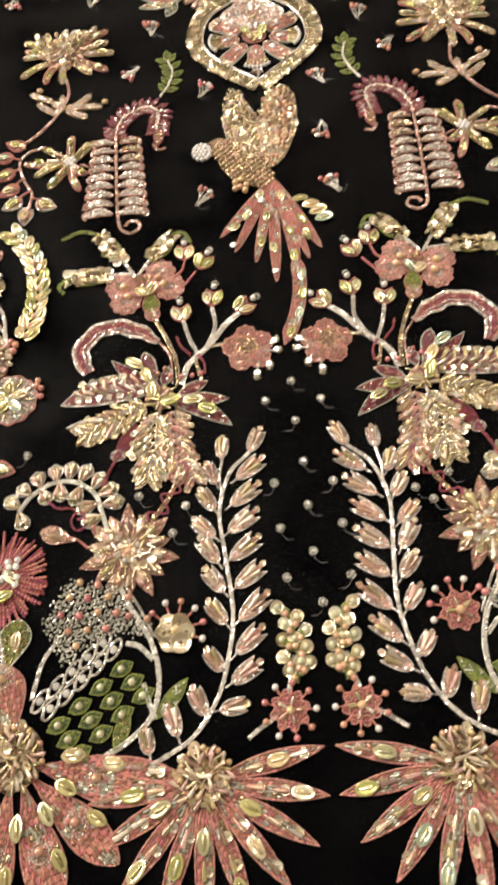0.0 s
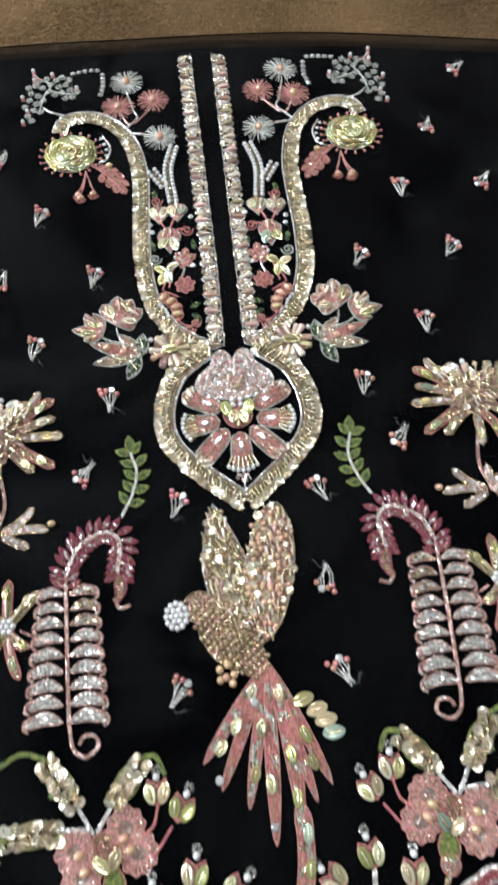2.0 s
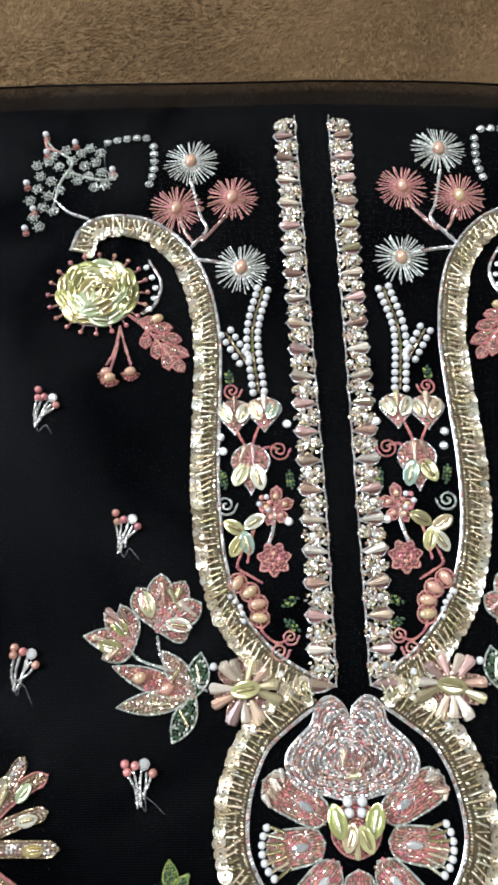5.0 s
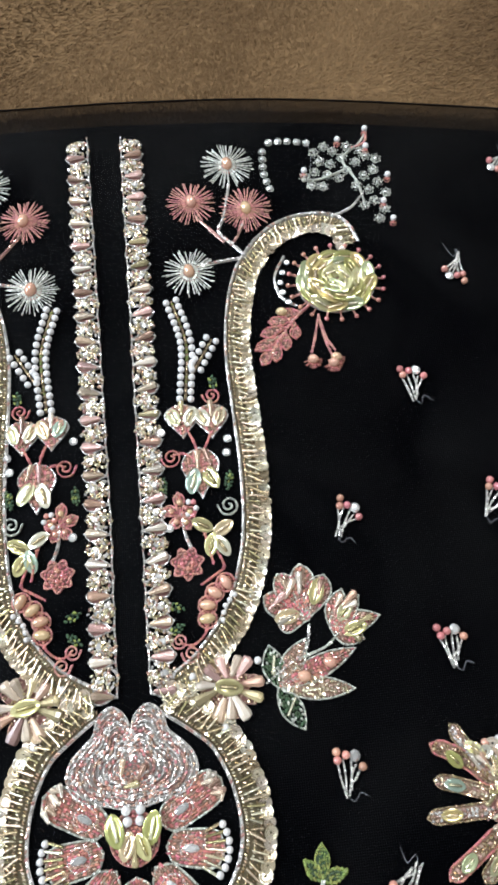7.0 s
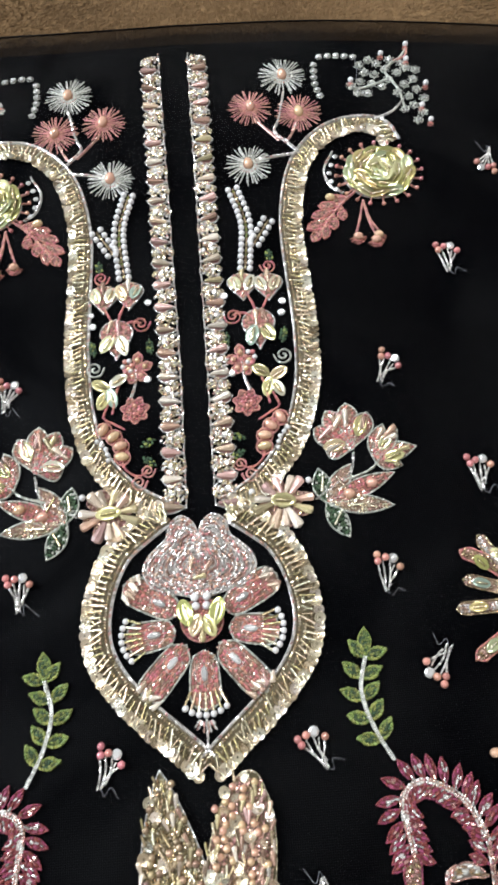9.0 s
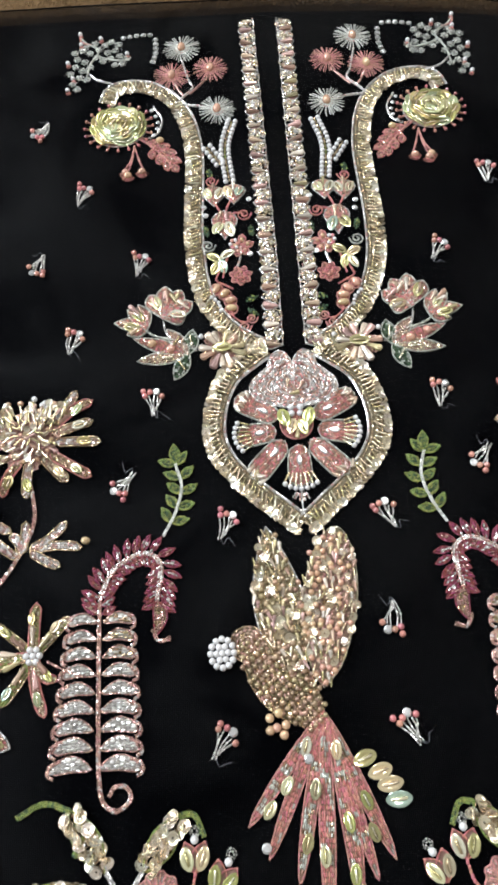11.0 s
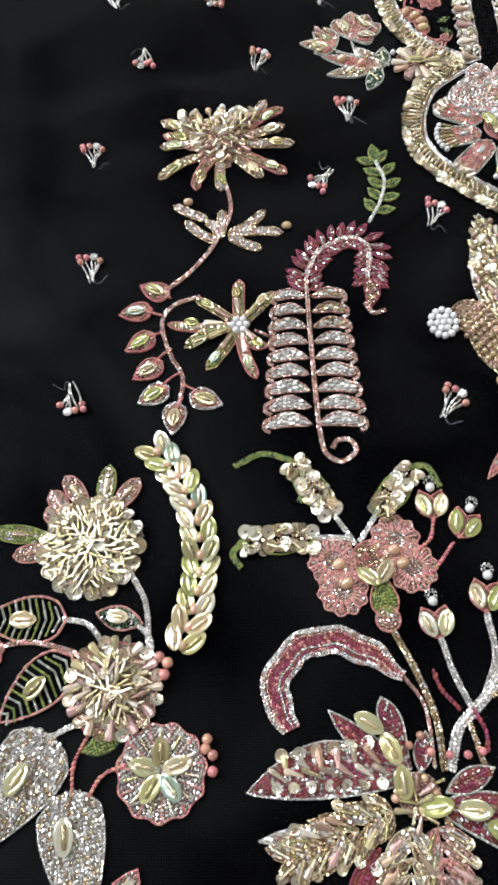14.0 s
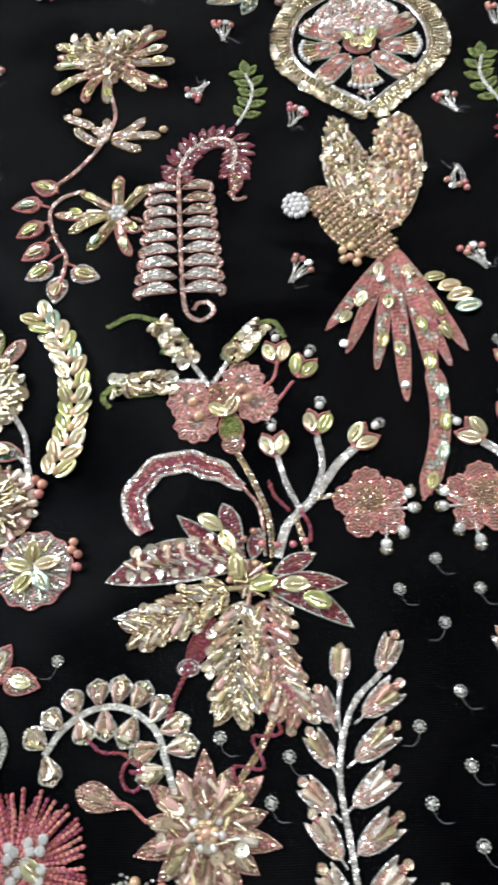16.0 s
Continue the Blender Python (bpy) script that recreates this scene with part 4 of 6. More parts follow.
for k in range(420):
    x, y = rim[k * 7 % len(rim)]
    q = math.sqrt(m.rng.uniform(0.02, 0.96))
    lx, ly, lz = m.at(x * q, -22 + (y + 22) * q, 1.0 + 0.9 * (1 - q) + m.rng.uniform(0, 0.4))
    b.put(SEED, lx, ly, lz, math.atan2(y + 22, x) + math.pi / 2 + m.rng.uniform(-0.6, 0.6), 0.85, 0.6, 0.6, (SILVER, ROSE, SILVER, PEACHB, SILVER, PINK)[k % 6], m.rng.uniform(-1, 1), m.rng.uniform(-0.6, 0.6))
m.part("crest_body", b.mesh("crest_body"), "rows of silver and rose beads that follow the outline")
m.blob("crest_centre", 0, -25, 6.5, PEACHB, None, None, fill2=CORAL, mix=0.4, ry=6, up=2.2)
for x, y, d in ((-3.2, -22, 80), (3.5, -24, 60), (0, -28, 10)):
    m.drop(x, y, 6, d, z=2.6, wide=1.3)
for x, y in ((-2.5, -36), (2.5, -36), (-2.2, -39.5), (2.2, -39.5)):
    m.pearl(x, y, 1.8)
m = Motif("heart_flower", 0, -45, "seven-petalled flower of coral thread and crystal stones inside the heart border", "flower motif")
for d, r0, r1, fan in ((150, 11, 36, 0), (188, 11, 31, 1), (228, 10, 36, 0), (270, 10, 32, 1), (312, 10, 36, 0), (352, 11, 31, 1), (30, 11, 36, 0)):
    a = radians(d)
    c, sn = math.cos(a), math.sin(a)
    m.leaf("petal", (r0 * c, -47 + r0 * sn), (r1 * c, -47 + r1 * sn), 13, CORAL, GREY, BEIGE, "coral thread petal with a silver edge", prof="pad", fill2=PEACHB, mix=0.42, bead=0.62, long=1.3)
    q = r0 + 8.5
    mount = m.blob("stone_mount", q * c, -47 + q * sn, 3.9, PINK, SILVER, None, bead=0.6, fill2=CORAL)
    m.piece("crystal", q * c, -47 + q * sn, 3.0, d, z=1.5, wide=0.5, tall=0.7, parent=mount)
    if fan:
        for k in range(-3, 4):
            ak = a + k * 0.085
            m.bugle((r1 - 3) * math.cos(ak), -47 + (r1 - 3) * math.sin(ak), 7.5, d + k * 9, z=1.6)
            m.pearl((r1 + 1.6 - 0.2 * k * k) * math.cos(ak), -47 + (r1 + 1.6 - 0.2 * k * k) * math.sin(ak), 1.35)
        if d == 270:
            m.rays("petal_fringe", r1 * c, -47 + r1 * sn, 4, 8, 9, SILVER, "silver bead fringe", w=0.5, a0=d - 40, a1=d + 40, mat2=ROSE)
    else:
        for k in range(7):
            m.drop((r1 - 3 + m.rng.uniform(-2, 2)) * c - sn * (k - 3) * 1.5, -47 + (r1 - 3 + m.rng.uniform(-2, 2)) * sn + c * (k - 3) * 1.5, 5, d + m.rng.uniform(-50, 50), z=1.7, wide=1.5)
m.blob("flower_ground", 0, -45, 8.5, CORAL, PINK, BEIGE, fill2=PEACHB)
for x, y, d, size in ((-6.5, -42, 104, 11.5), (6.5, -42, 76, 11.5), (-2.4, -47, 72, 9.5), (3.2, -47.5, 112, 9.5)):
    m.shell(x, y, size, d, z=2.0)
m.drop(0, -50, 8, -90, z=2.2)
m.rope("stem", [(0, -78), (0, -93)], 1.0, SILVER)

# ---- scattered sprigs and dots ----


def sprig(x, y, deg, s=1):
    """Three coral beads and a crystal on silver stalks."""
    m = Motif("bead_sprig", x, y, "tiny sprig of coral beads and a crystal on silver stalks", "bead sprig", "sprigs scattered on the cloth", s)
    a0 = radians(deg)
    rot = lambda u, v: (x + u * math.cos(a0) - v * math.sin(a0), y + u * math.sin(a0) + v * math.cos(a0))  # noqa: E731
    for u0, v0, u1, v1 in ((-0.8, -8.5, -3.2, 2.4), (-0.2, -7.5, -1.2, 3.6), (0.5, -8, 1.6, 3.2), (0.9, -6, 3.2, 1.8), (0.3, -5, 4.8, 0.6)):
        bow = m.rng.uniform(-1.0, 1.0)
        m.rope("stalk", [rot(u0 + m.rng.uniform(-0.8, 0.8), v0), rot((u0 + u1) / 2 + bow, (v0 + v1) / 2), rot(u1, v1)], 0.85, SILVER, bead=0.5, mat2=GREY)
    j = m.rng.uniform(-0.6, 0.6)
    for u, v in ((-3.0 + j, 3.4), (-3.6, 6.4 + j), (-0.2, 4.8 - j), (5.6, 1.6 + j)):
        m.pearl(*rot(u, v), 1.6, "pink_bead")
    m.piece("crystal", *rot(3.0, 4.8), 2.1, z=0.9)
    k = m.rng.uniform(-1, 1)
    m.hair([rot(0, -8), rot(2 + k, -10), rot(4 + 2 * k, -7 - k), rot(7, -9 + 3 * k)])


for x, y, d in ((-204, 169, 60), (-146, 163, 150), (-176, 116, 200), (-118, 112, -15), (-200, 67, 20), (-141, 62, 170), (-83, 60, -5), (-179, 15, 190), (-119, 11, -10), (-75, -28, 10),
                (-202, -52, 15), (-89, -74, 150), (-39, -96, -15), (-198, -120, 15), (-43, -194, -25), (-197, -187, 195),
                (187, 222, 140), (155, 168, 165), (125, 115, 5), (183, 114, 150), (149, 62, -30), (88, 60, -25), (121, 8, 5), (76, -31, -5), (92, -69, 150), (40, -95, 30), (38, -146, 175), (39, -192, 35)):
    sprig(x, y, d)


def dot(x, y, s=1):
    m = Motif("bead_dot", x, y, "single small crystal knot with a loose thread end", "bead dot", "crystal dots on the cloth", s)
    m.blob("knot", x, y, 2.2, GREY, None, None, bead=0.6, fill2=SILVER, up=1.2)
    m.piece("crystal", x, y, 1.2, z=1.2)
    m.nudge(-5, -2)
    d = m.rng.choice((-1, 1))
    m.hair([(x, y - 1), (x + d, y - 4), (x + 3 * d, y - 6), (x + 6 * d, y - 6)])


for x, y in ((5, -331), (-10, -342), (20, -343), (5, -355), (7, -379), (-9, -390), (7, -403), (-8, -414), (7, -427), (-7, -439), (21, -391), (23, -414), (24, -440), (9, -452),
             (-79, -391), (-55, -398), (-62, -412), (-137, -361), (62, -398), (70, -405), (80, -391), (132, -361)):
    dot(x, y)

# ---- bird ----
m = Motif("bird", -8, -186, "gold beaded bird with spread wings and a trailing coral tail", "bird motif")


def sequin_field(name, base, tip, w, prof, r, bend=0.0, mats=(GOLD, PALE, SILVER), bead="gold_bead"):
    m.leaf(name, base, tip, w, mats[0], mats[2], GOLDBACK, prof=prof, bend=bend, fill2=mats[1], mix=0.5)
    f = PROFILES[prof]
    bx, by, tx, ty = *base, *tip
    ln = math.hypot(tx - bx, ty - by)
    ux, uy = (tx - bx) / ln, (ty - by) / ln
    along = math.atan2(uy, ux)
    for row in range(int(ln / 3.0)):
        u = (row + 0.7) * 3.0 / ln
        half = w * 0.5 * f(min(u, 1.0)) + m.rng.uniform(0.2, 2.4)
        lanes = max(1, int(2 * half / 3.4))
        for j in range(lanes):
            v = (j - (lanes - 1) / 2) * 3.4 + 1.2 * (row % 2) + m.rng.uniform(-0.5, 0.5) + bend * math.sin(math.pi * u)
            x, y = bx + ux * ln * u - uy * v, by + uy * ln * u + ux * v
            x, y = x + m.rng.uniform(-0.9, 0.9), y + m.rng.uniform(-0.9, 0.9)
            pick, deg = m.rng.random(), math.degrees(along) + m.rng.uniform(-24, 24)
            if pick < 0.36:
                m.pearl(x, y, 1.5, bead)
            elif pick < 0.56:
                m.drop(x, y, 5.2, deg, z=1.7 + m.rng.uniform(0, 0.5), wide=1.2)
            elif pick < 0.76:
                m.bugle(x, y, 4.4, deg, z=2.2)
            else:
                m.sequin(x, y, r * m.rng.uniform(0.8, 1.1), z=1.5 + m.rng.uniform(0, 0.5), tilt=0.62)


sequin_field("wing", (-7, -166), (-19, -99), 25, "bud", 2.3, bend=2)
sequin_field("wing", (3, -174), (15, -101), 25, "spear", 2.3, mats=(PEACHB, ROSE, PALE), bead="peach_pearl")
m.leaf("body", (-33, -150), (2, -192), 25, GOLD, GOLD, GOLDBACK, "gold beaded body in scale rows", prof="leaf", bead=1.1, fill2=PEACHB, mix=0.4)
for row in range(15):
    u = 0.08 + 0.06 * row
    half = 11.5 * math.sin(math.pi * min(1, u * 0.8 + 0.12)) ** 0.8
    for j in range(int(half / 1.5) + 1):
        v = (j - int(half / 1.5) / 2) * 3.0 + 1.5 * (row % 2)
        m.pearl(-33 + 35 * u + 0.77 * v, -150 - 42 * u + 0.64 * v, 1.35, "gold_bead")
m.blob("head", -30, -154, 8.5, PEACHB, GOLD, GOLDBACK, bead=1.0, fill2=GOLD, ry=8)
for ring, n in ((0, 1), (3.2, 6), (6.3, 12)):
    for k in range(n):
        a = 2 * math.pi * k / n + ring
        m.pearl(-42 + ring * math.cos(a) * 0.85, -157.5 + ring * math.sin(a), 1.65)
for x, y in ((-22, -186), (-18, -184), (-19, -190), (-15, -189), (-22, -191), (-16, -193)):
    m.pearl(x, y, 2.1, "peach_pearl")
for tx, ty, w in ((-33, -228, 5.2), (-25, -240, 5.4), (19, -249, 5.2), (-13, -249, 5.8), (-2, -265, 6.5), (27, -242, 5.6)):
    m.leaf("tail_feather", (2, -184), (tx, ty), w, CORAL, PINK, BEIGE, "coral thread tail feather with olive patches", prof="spear", fill2=PINK, mix=0.3, bead=0.6, long=1.8, patch=0.12)
m.leaf("tail_feather", (3, -186), (11, -256), 7.5, CORAL, PINK, BEIGE, prof="spear", fill2=PINK, bend=2, bead=0.6, long=1.8, patch=0.12)
m.leaf("trailing_feather", (11, -246), (-1, -309), 7.5, CORAL, PINK, BEIGE, "long trailing coral tail feather", prof="bar", fill2=PINK, bend=5, bead=0.6, long=1.8, patch=0.12)
for x, y, d in ((-24, -222, 55), (-9, -235, 72), (-16, -213, 60), (-2, -240, 88), (-4, -215, 80), (9, -228, 100), (17, -220, 115), (10, -247, 88), (13, -262, 85), (12, -276, 80), (9, -290, 72), (6, -200, 90), (-7, -198, 75), (19, -232, 112), (3, -302, 65)):
    m.shell(x, y, 8.5, d, z=1.5)
for x, y in ((-6, -203), (-26, -236), (-2, -258)):
    m.piece("crystal", x, y, 2.2, z=1.8)
for x, y, d in ((18, -204, 20), (24, -209, 15), (28, -214, 10), (31, -220, 5)):
    m.shell(x, y, 11.5, d, z=1.2)


def mirrored():
    for s, _ in SIDES:
        yield s


# ---- fern leaf with a green tip ----
for s in mirrored():
    m = Motif("curled_fern", -95, -205, "curled fern leaf with burgundy tip leaflets and silver paddles", "fern motif", "curled ferns", s)
    spine = [(-95, -203), (-96, -180), (-97, -142), (-96, -124), (-86, -111), (-75, -108), (-68, -114), (-70, -131)]
    m.rope("stem", spine, 2.0, ROSE, mat2=SILVER)
    m.rope("ring_tail", [(-95, -203), (-93, -214), (-87, -218), (-81, -214), (-83, -209), (-88, -209), (-90, -212)], 1.8, ROSE, mat2=SILVER)
    for i, y in enumerate(np.linspace(-139, -201, 9)):
        g = 0.82 + 0.26 * i / 8
        for d in (-1, 1):
            cx = -96.5 + d * 1.6
            b = Batch()
            fill = (SILVER, GOLD)[i < 3 and d > 0]
            m.lay_leaf(b, (s * cx, y - 0.5), (s * (cx + d * 16.5 * g), y - 1.0), 5.9 * g, fill, ROSE, SILVERBACK, prof="spear", bend=d * 2.6, fill2=WHITE_THREAD, mix=0.3, bead=0.72, long=1.6, edge_w=0.5)
            m.lay_rope(b, m.flip([(cx + d * 13 * g, y + 3.2), (cx + d * 17 * g, y + 1.2), (cx + d * 17.6 * g, y - 2.2), (cx + d * 15.6 * g, y - 3.6)]), 1.5, ROSE, 0.6, mat2=SILVER)
            m.part("paddle", b.mesh("paddle"), "silver beaded paddle leaflet with a rose curl")
    pts = spline([(-96.5, -136)] + spine[3:], 3.7)
    for k, (x, y, a) in enumerate(pts):
        for d in (-1, 1):
            ln = 10.0 if d > 0 else 7.5
            aa = a + d * m.rng.uniform(0.95, 1.2)
            m.leaf("leaflet", (x + math.cos(aa), y + math.sin(aa)), (x + ln * math.cos(aa), y + ln * math.sin(aa)), 3.3, WINE, WINE, WINE, "burgundy-edged leaflet", fill2=SILVER if k % 3 else ROSE, mix=0.55, edge_w=0.55, long=1.3)
    m.rope("hook_rib", [(-96, -126), (-92, -116), (-84, -110), (-76, -107.5), (-69, -113), (-70, -130)], 2.3, WHITE_THREAD, "white metallic rib of the curled end", mat2=SILVER)
    m.leaf("curl_tip", (-70, -131), (-71, -147), 6.5, ROSE, WINE, BEIGE, bend=2, prof="bud", fill2=GOLD)
    m.rope("curl_hook", [(-72, -144), (-69, -149), (-64, -148)], 1.8, ROSE, mat2=SILVER)
    m = Motif("green_sprig", -67, -101, "green thread leaflets along a white metallic stem", "leaf sprig", "green sprigs", s)
    sp = [(-68, -105), (-62, -93), (-59, -80), (-62, -68)]
    for k, (x, y, a) in enumerate(spline(sp, 6.7)[1:]):
        for d in (-1, 1):
            aa = a + d * 1.0
            m.leaf("green_leaflet", (x, y), (x + 8.4 * math.cos(aa), y + 8.4 * math.sin(aa)), 4.0, DEEP, GREEN, DEEP, bead=0.55, prof="leaf", fill2=GREEN, mix=0.5, edge_w=0.9)
    m.leaf("green_leaflet", (-62, -67), (-63, -57), 5, GREEN, GREEN, DEEP, bead=0.5, prof="leaf", fill2=DEEP, mix=0.45)
    b = Batch()
    m.lay_rope(b, m.flip(sp), 1.5, WHITE_THREAD, 0.6, z=1.3)
    m.part("stem", b.mesh("stem"), "white metallic stem")
    m.nudge(-1, 4)

    # ---- crowned bloom, its stem, lily and pods ----
    m = Motif("crowned_bloom", -136, -54, "peach bead bloom with a pearl-tipped crown and shell petals", "flower motif", "crowned blooms", s)
    for k, (tx, ty) in enumerate(((-168, -36), (-165, -48), (-168, -55), (-164, -74), (-147, -83), (-134, -86), (-118, -76), (-106, -72), (-98, -56), (-104, -44), (-106, -32), (-112, -25))):
        tx, ty = tx + m.rng.uniform(-2.5, 2.5), ty + m.rng.uniform(-2.5, 2.5)
        m.leaf("petal", (-136 + (tx + 136) * 0.34, -54 + (ty + 54) * 0.34), (tx, ty), m.rng.uniform(4.2, 5.6), (PALE, GOLD, SILVER)[k % 3], CORAL if k % 3 == 1 else GOLD, BEIGE, fill2=PEACHB, prof="bar", bend=m.rng.uniform(-2.2, 2.2))
        u = m.rng.uniform(0.66, 0.8)
        m.shell(-136 + (tx + 136) * u, -54 + (ty + 54) * u, 7.8, math.degrees(math.atan2(ty + 54, tx + 136)) + m.rng.uniform(-18, 18), "olive_shell" if k % 3 else "shell", z=1.4)
    m.blob("flower_ground", -136, -52, 15, PEACHB, None, BEIGE, fill2=ROSE, mix=0.4, up=1.8, ruffle=0.2, lobes=8)
    m.pom(-136, -52, 14.5, 62, kinds=("drop", "sequin", "bugle", "bugle", "peach_pearl"), z0=1.6, dome=2.0, size=0.85)
    for k in range(44):
        u = m.rng.random()
        x, y = -153 + 34 * u, -43 + m.rng.uniform(-4, 9) * (0.5 + 0.5 * math.sin(math.pi * u))
        deg = 90 + (0.5 - u) * 80 + m.rng.uniform(-20, 20)
        if k % 2:
            m.drop(x, y, 6.5, deg, z=2.9, wide=1.0)
        else:
            m.bugle(x, y, 7, deg, z=2.9)
        if k % 3 == 0:
            m.pearl(x + (u - 0.5) * 6, y + 5, 1.6, "pearl" if k % 2 else "peach_pearl")
        elif k % 3 == 1:
            m.sequin(x + (u - 0.5) * 6, y + 4, 2.4, z=2.8, tilt=0.7)
    m.nudge(-2, 6)
    m = Motif("bloom_stem", -158, -136, "winding stem of rose-gold beads with silver leaves", "stem motif", "bloom stems", s)
    m.rope("stem", [(-133, -69), (-129, -92), (-137, -112), (-147, -126), (-158, -136)], 1.9, ROSE, mat2=SILVER)
    for bx, by, tx, ty in ((-134, -108, -140, -98), (-140, -97, -156, -88), (-135, -110, -150, -98), (-134, -108, -133, -92), (-130, -106, -113, -93), (-130, -107, -115, -115), (-128, -106, -105, -106)):
        m.leaf("leaf", (bx, by), (tx, ty), 4.2, SILVER, GOLD, SILVERBACK, "silver zari leaf", fill2=ROSE, mix=0.4, prof="bar", bend=m.rng.uniform(-1.8, 1.8))
    m.pearl(-149, -87, 2.4, "peach_pearl", 0, 0.8)
    m.pearl(-103, -103, 2.4, "peach_pearl", 0, 0.8)
    m.nudge(-2, 3)
    m = Motif("star_lily", -127, -153, "lily of olive and peach bead petals with a pearl heart", "flower motif", "star lilies", s)
    m.rope("stem", [(-120, -156), (-112, -160), (-104, -163)], 1.2, ROSE)
    for k, (tx, ty) in enumerate(((-152, -164), (-157, -150), (-147, -137), (-129, -129), (-113, -135), (-122, -180), (-142, -176), (-116, -166))):
        m.leaf("petal", (-127, -153), (tx + m.rng.uniform(-2, 2), ty + m.rng.uniform(-2, 2)), m.rng.uniform(3.8, 5), (GOLD, PALE, PEACHB)[k % 3], CORAL if k % 2 else GOLD, GREEN if k % 3 == 0 else BEIGE, fill2=(GREEN, PALE)[k % 2], mix=0.4, prof="bar", bend=m.rng.uniform(-3, 3))
        m.shell(-127 + (tx + 127) * 0.7, -153 + (ty + 153) * 0.7, 6.5, math.degrees(math.atan2(ty + 153, tx + 127)), "olive_shell" if k % 2 else "shell", z=1.5)
        m.drop(-127 + (tx + 127) * 0.38, -153 + (ty + 153) * 0.38, 9, math.degrees(math.atan2(ty + 153, tx + 127)), z=1.8)
    for k in range(7):
        m.pearl(-127 + 3.1 * math.cos(k * 1.05) * (k > 0), -153 + 3.1 * math.sin(k * 1.05) * (k > 0), 1.6)
    m = Motif("pod_vine", -150, -188, "vine of rose-gold beads bearing shell-centred pods", "vine motif", "pod vines", s)
    m.rope("stem", [(-145, -137), (-156, -141), (-161, -150), (-157, -166), (-151, -178), (-152, -190)], 1.8, ROSE, mat2=SILVER)
    for x, y, d, bx, by in ((-165, -133, 155, -158, -137), (-173, -144, 190, -162, -146), (-170, -160, 215, -160, -155), (-166, -174, 215, -157, -164), (-163, -186, 210, -153, -176), (-154, -197, 265, -151, -188), (-141, -189, -20, -150, -182)):
        a = radians(d)
        m.cord("stalk", [(bx, by), ((bx + x) / 2, (by + y) / 2 + 1), (x - 3 * math.cos(a), y - 3 * math.sin(a))], CORAL, w=0.8)
        pod = m.leaf("pod", (x - 7 * math.cos(a), y - 7 * math.sin(a)), (x + 7 * math.cos(a), y + 7 * math.sin(a)), 9.5, PEACHB, SILVER if y < -180 else CORAL, BEIGE, prof="bud", fill2=CORAL, edge_w=0.75)
        m.shell(x, y, 9, d, z=1.3).parent = pod

    # ---- shell wheat, chrysanthemum group ----
    m = Motif("shell_wheat", -149, -287, "ear of yellow shell sequins in pairs along peach pearls", "shell sprig", "shell ears", s)
    for k, (x, y, a) in enumerate(spline([(-148, -287), (-143.5, -272), (-142, -255), (-144, -240), (-150, -225), (-160, -212)], 6.6)):
        deg = math.degrees(a)
        for d in (-1, 1):
            ox, oy = -math.sin(a) * d * 3.7, math.cos(a) * d * 3.7
            m.shell(x + ox + 2 * math.cos(a), y + oy + 2 * math.sin(a), 11, deg + d * m.rng.uniform(16, 36), z=1.0 + 0.3 * (k % 2))
        m.pearl(x, y, 2.2, "peach_pearl", deg, 0.75)
    m = Motif("chrysanthemum", -184, -249, "padded chrysanthemum of pale gold bugles and sequins with leaf sepals", "flower motif", "chrysanthemums", s)
    for bx, by, tx, ty, mat in ((-181, -235, -179, -217, PALE), (-187, -234, -197, -221, PEACHB), (-176, -235, -167, -223, PEACHB), (-197, -240, -203, -234, PEACHB), (-200, -246, -224, -243, GREEN), (-199, -251, -214, -253, PEACHB), (-195, -237, -202, -227, PEACHB)):
        m.leaf("sepal", (bx, by), (tx, ty), 7, mat, PINK if mat is PEACHB else GREEN, BEIGE, fill2=SILVER, prof="spear")
        m.drop((bx + tx) / 2, (by + ty) / 2, 7.5, math.degrees(math.atan2(ty - by, tx - bx)))
    m.blob("flower_ground", -184, -250, 19, PALE, None, GOLDBACK, fill2=SILVER, up=2.2, ruffle=0.06, lobes=8)
    for k in range(17):
        a = 2 * math.pi * k / 17
        m.sequin(-184 + 18 * math.cos(a), -250 + 18 * math.sin(a), 3.0 + m.rng.uniform(-0.5, 0.5), z=1.2, tilt=0.6)
    m.pom(-184, -250, 17, 150, z0=1.6, dome=2.6, kinds=("bugle", "sequin", "bugle", "bugle"), size=0.9)
    m = Motif("flower_stem", -160, -289, "silver zari stems that fork between the blossoms", "stem motif", "flower stems", s)
    m.rope("stem", [(-168, -261), (-162, -272), (-160, -289)], 2.2, SILVER)
    m.rope("stem", [(-165, -279), (-160, -284), (-159, -290)], 1.8, SILVER)
    m.rope("stem", [(-192, -277), (-183, -279), (-176, -287)], 2.0, SILVER)
    m.rope("stem", [(-222, -288), (-205, -285), (-190, -288), (-182, -292)], 1.8, ROSE, mat2=SILVER)
    m.rope("stem", [(-193, -317), (-187, -314), (-181, -312)], 1.8, SILVER)
    m.cord("stem", [(-184, -335), (-184, -325), (-179, -315)], CORAL, w=1.0)
    m.cord("stem", [(-178, -335), (-174, -329), (-167, -326)], CORAL, w=1.0)
    m = Motif("rosette_bloom", -172, -301, "round bloom of peach glass and gold bugles edged in coral thread", "flower motif", "rosette blooms", s)
    m.blob("flower_ground", -172, -301, 16, PEACHB, CORAL, BEIGE, fill2=SILVER, up=1.8, ruffle=0.05, lobes=8)
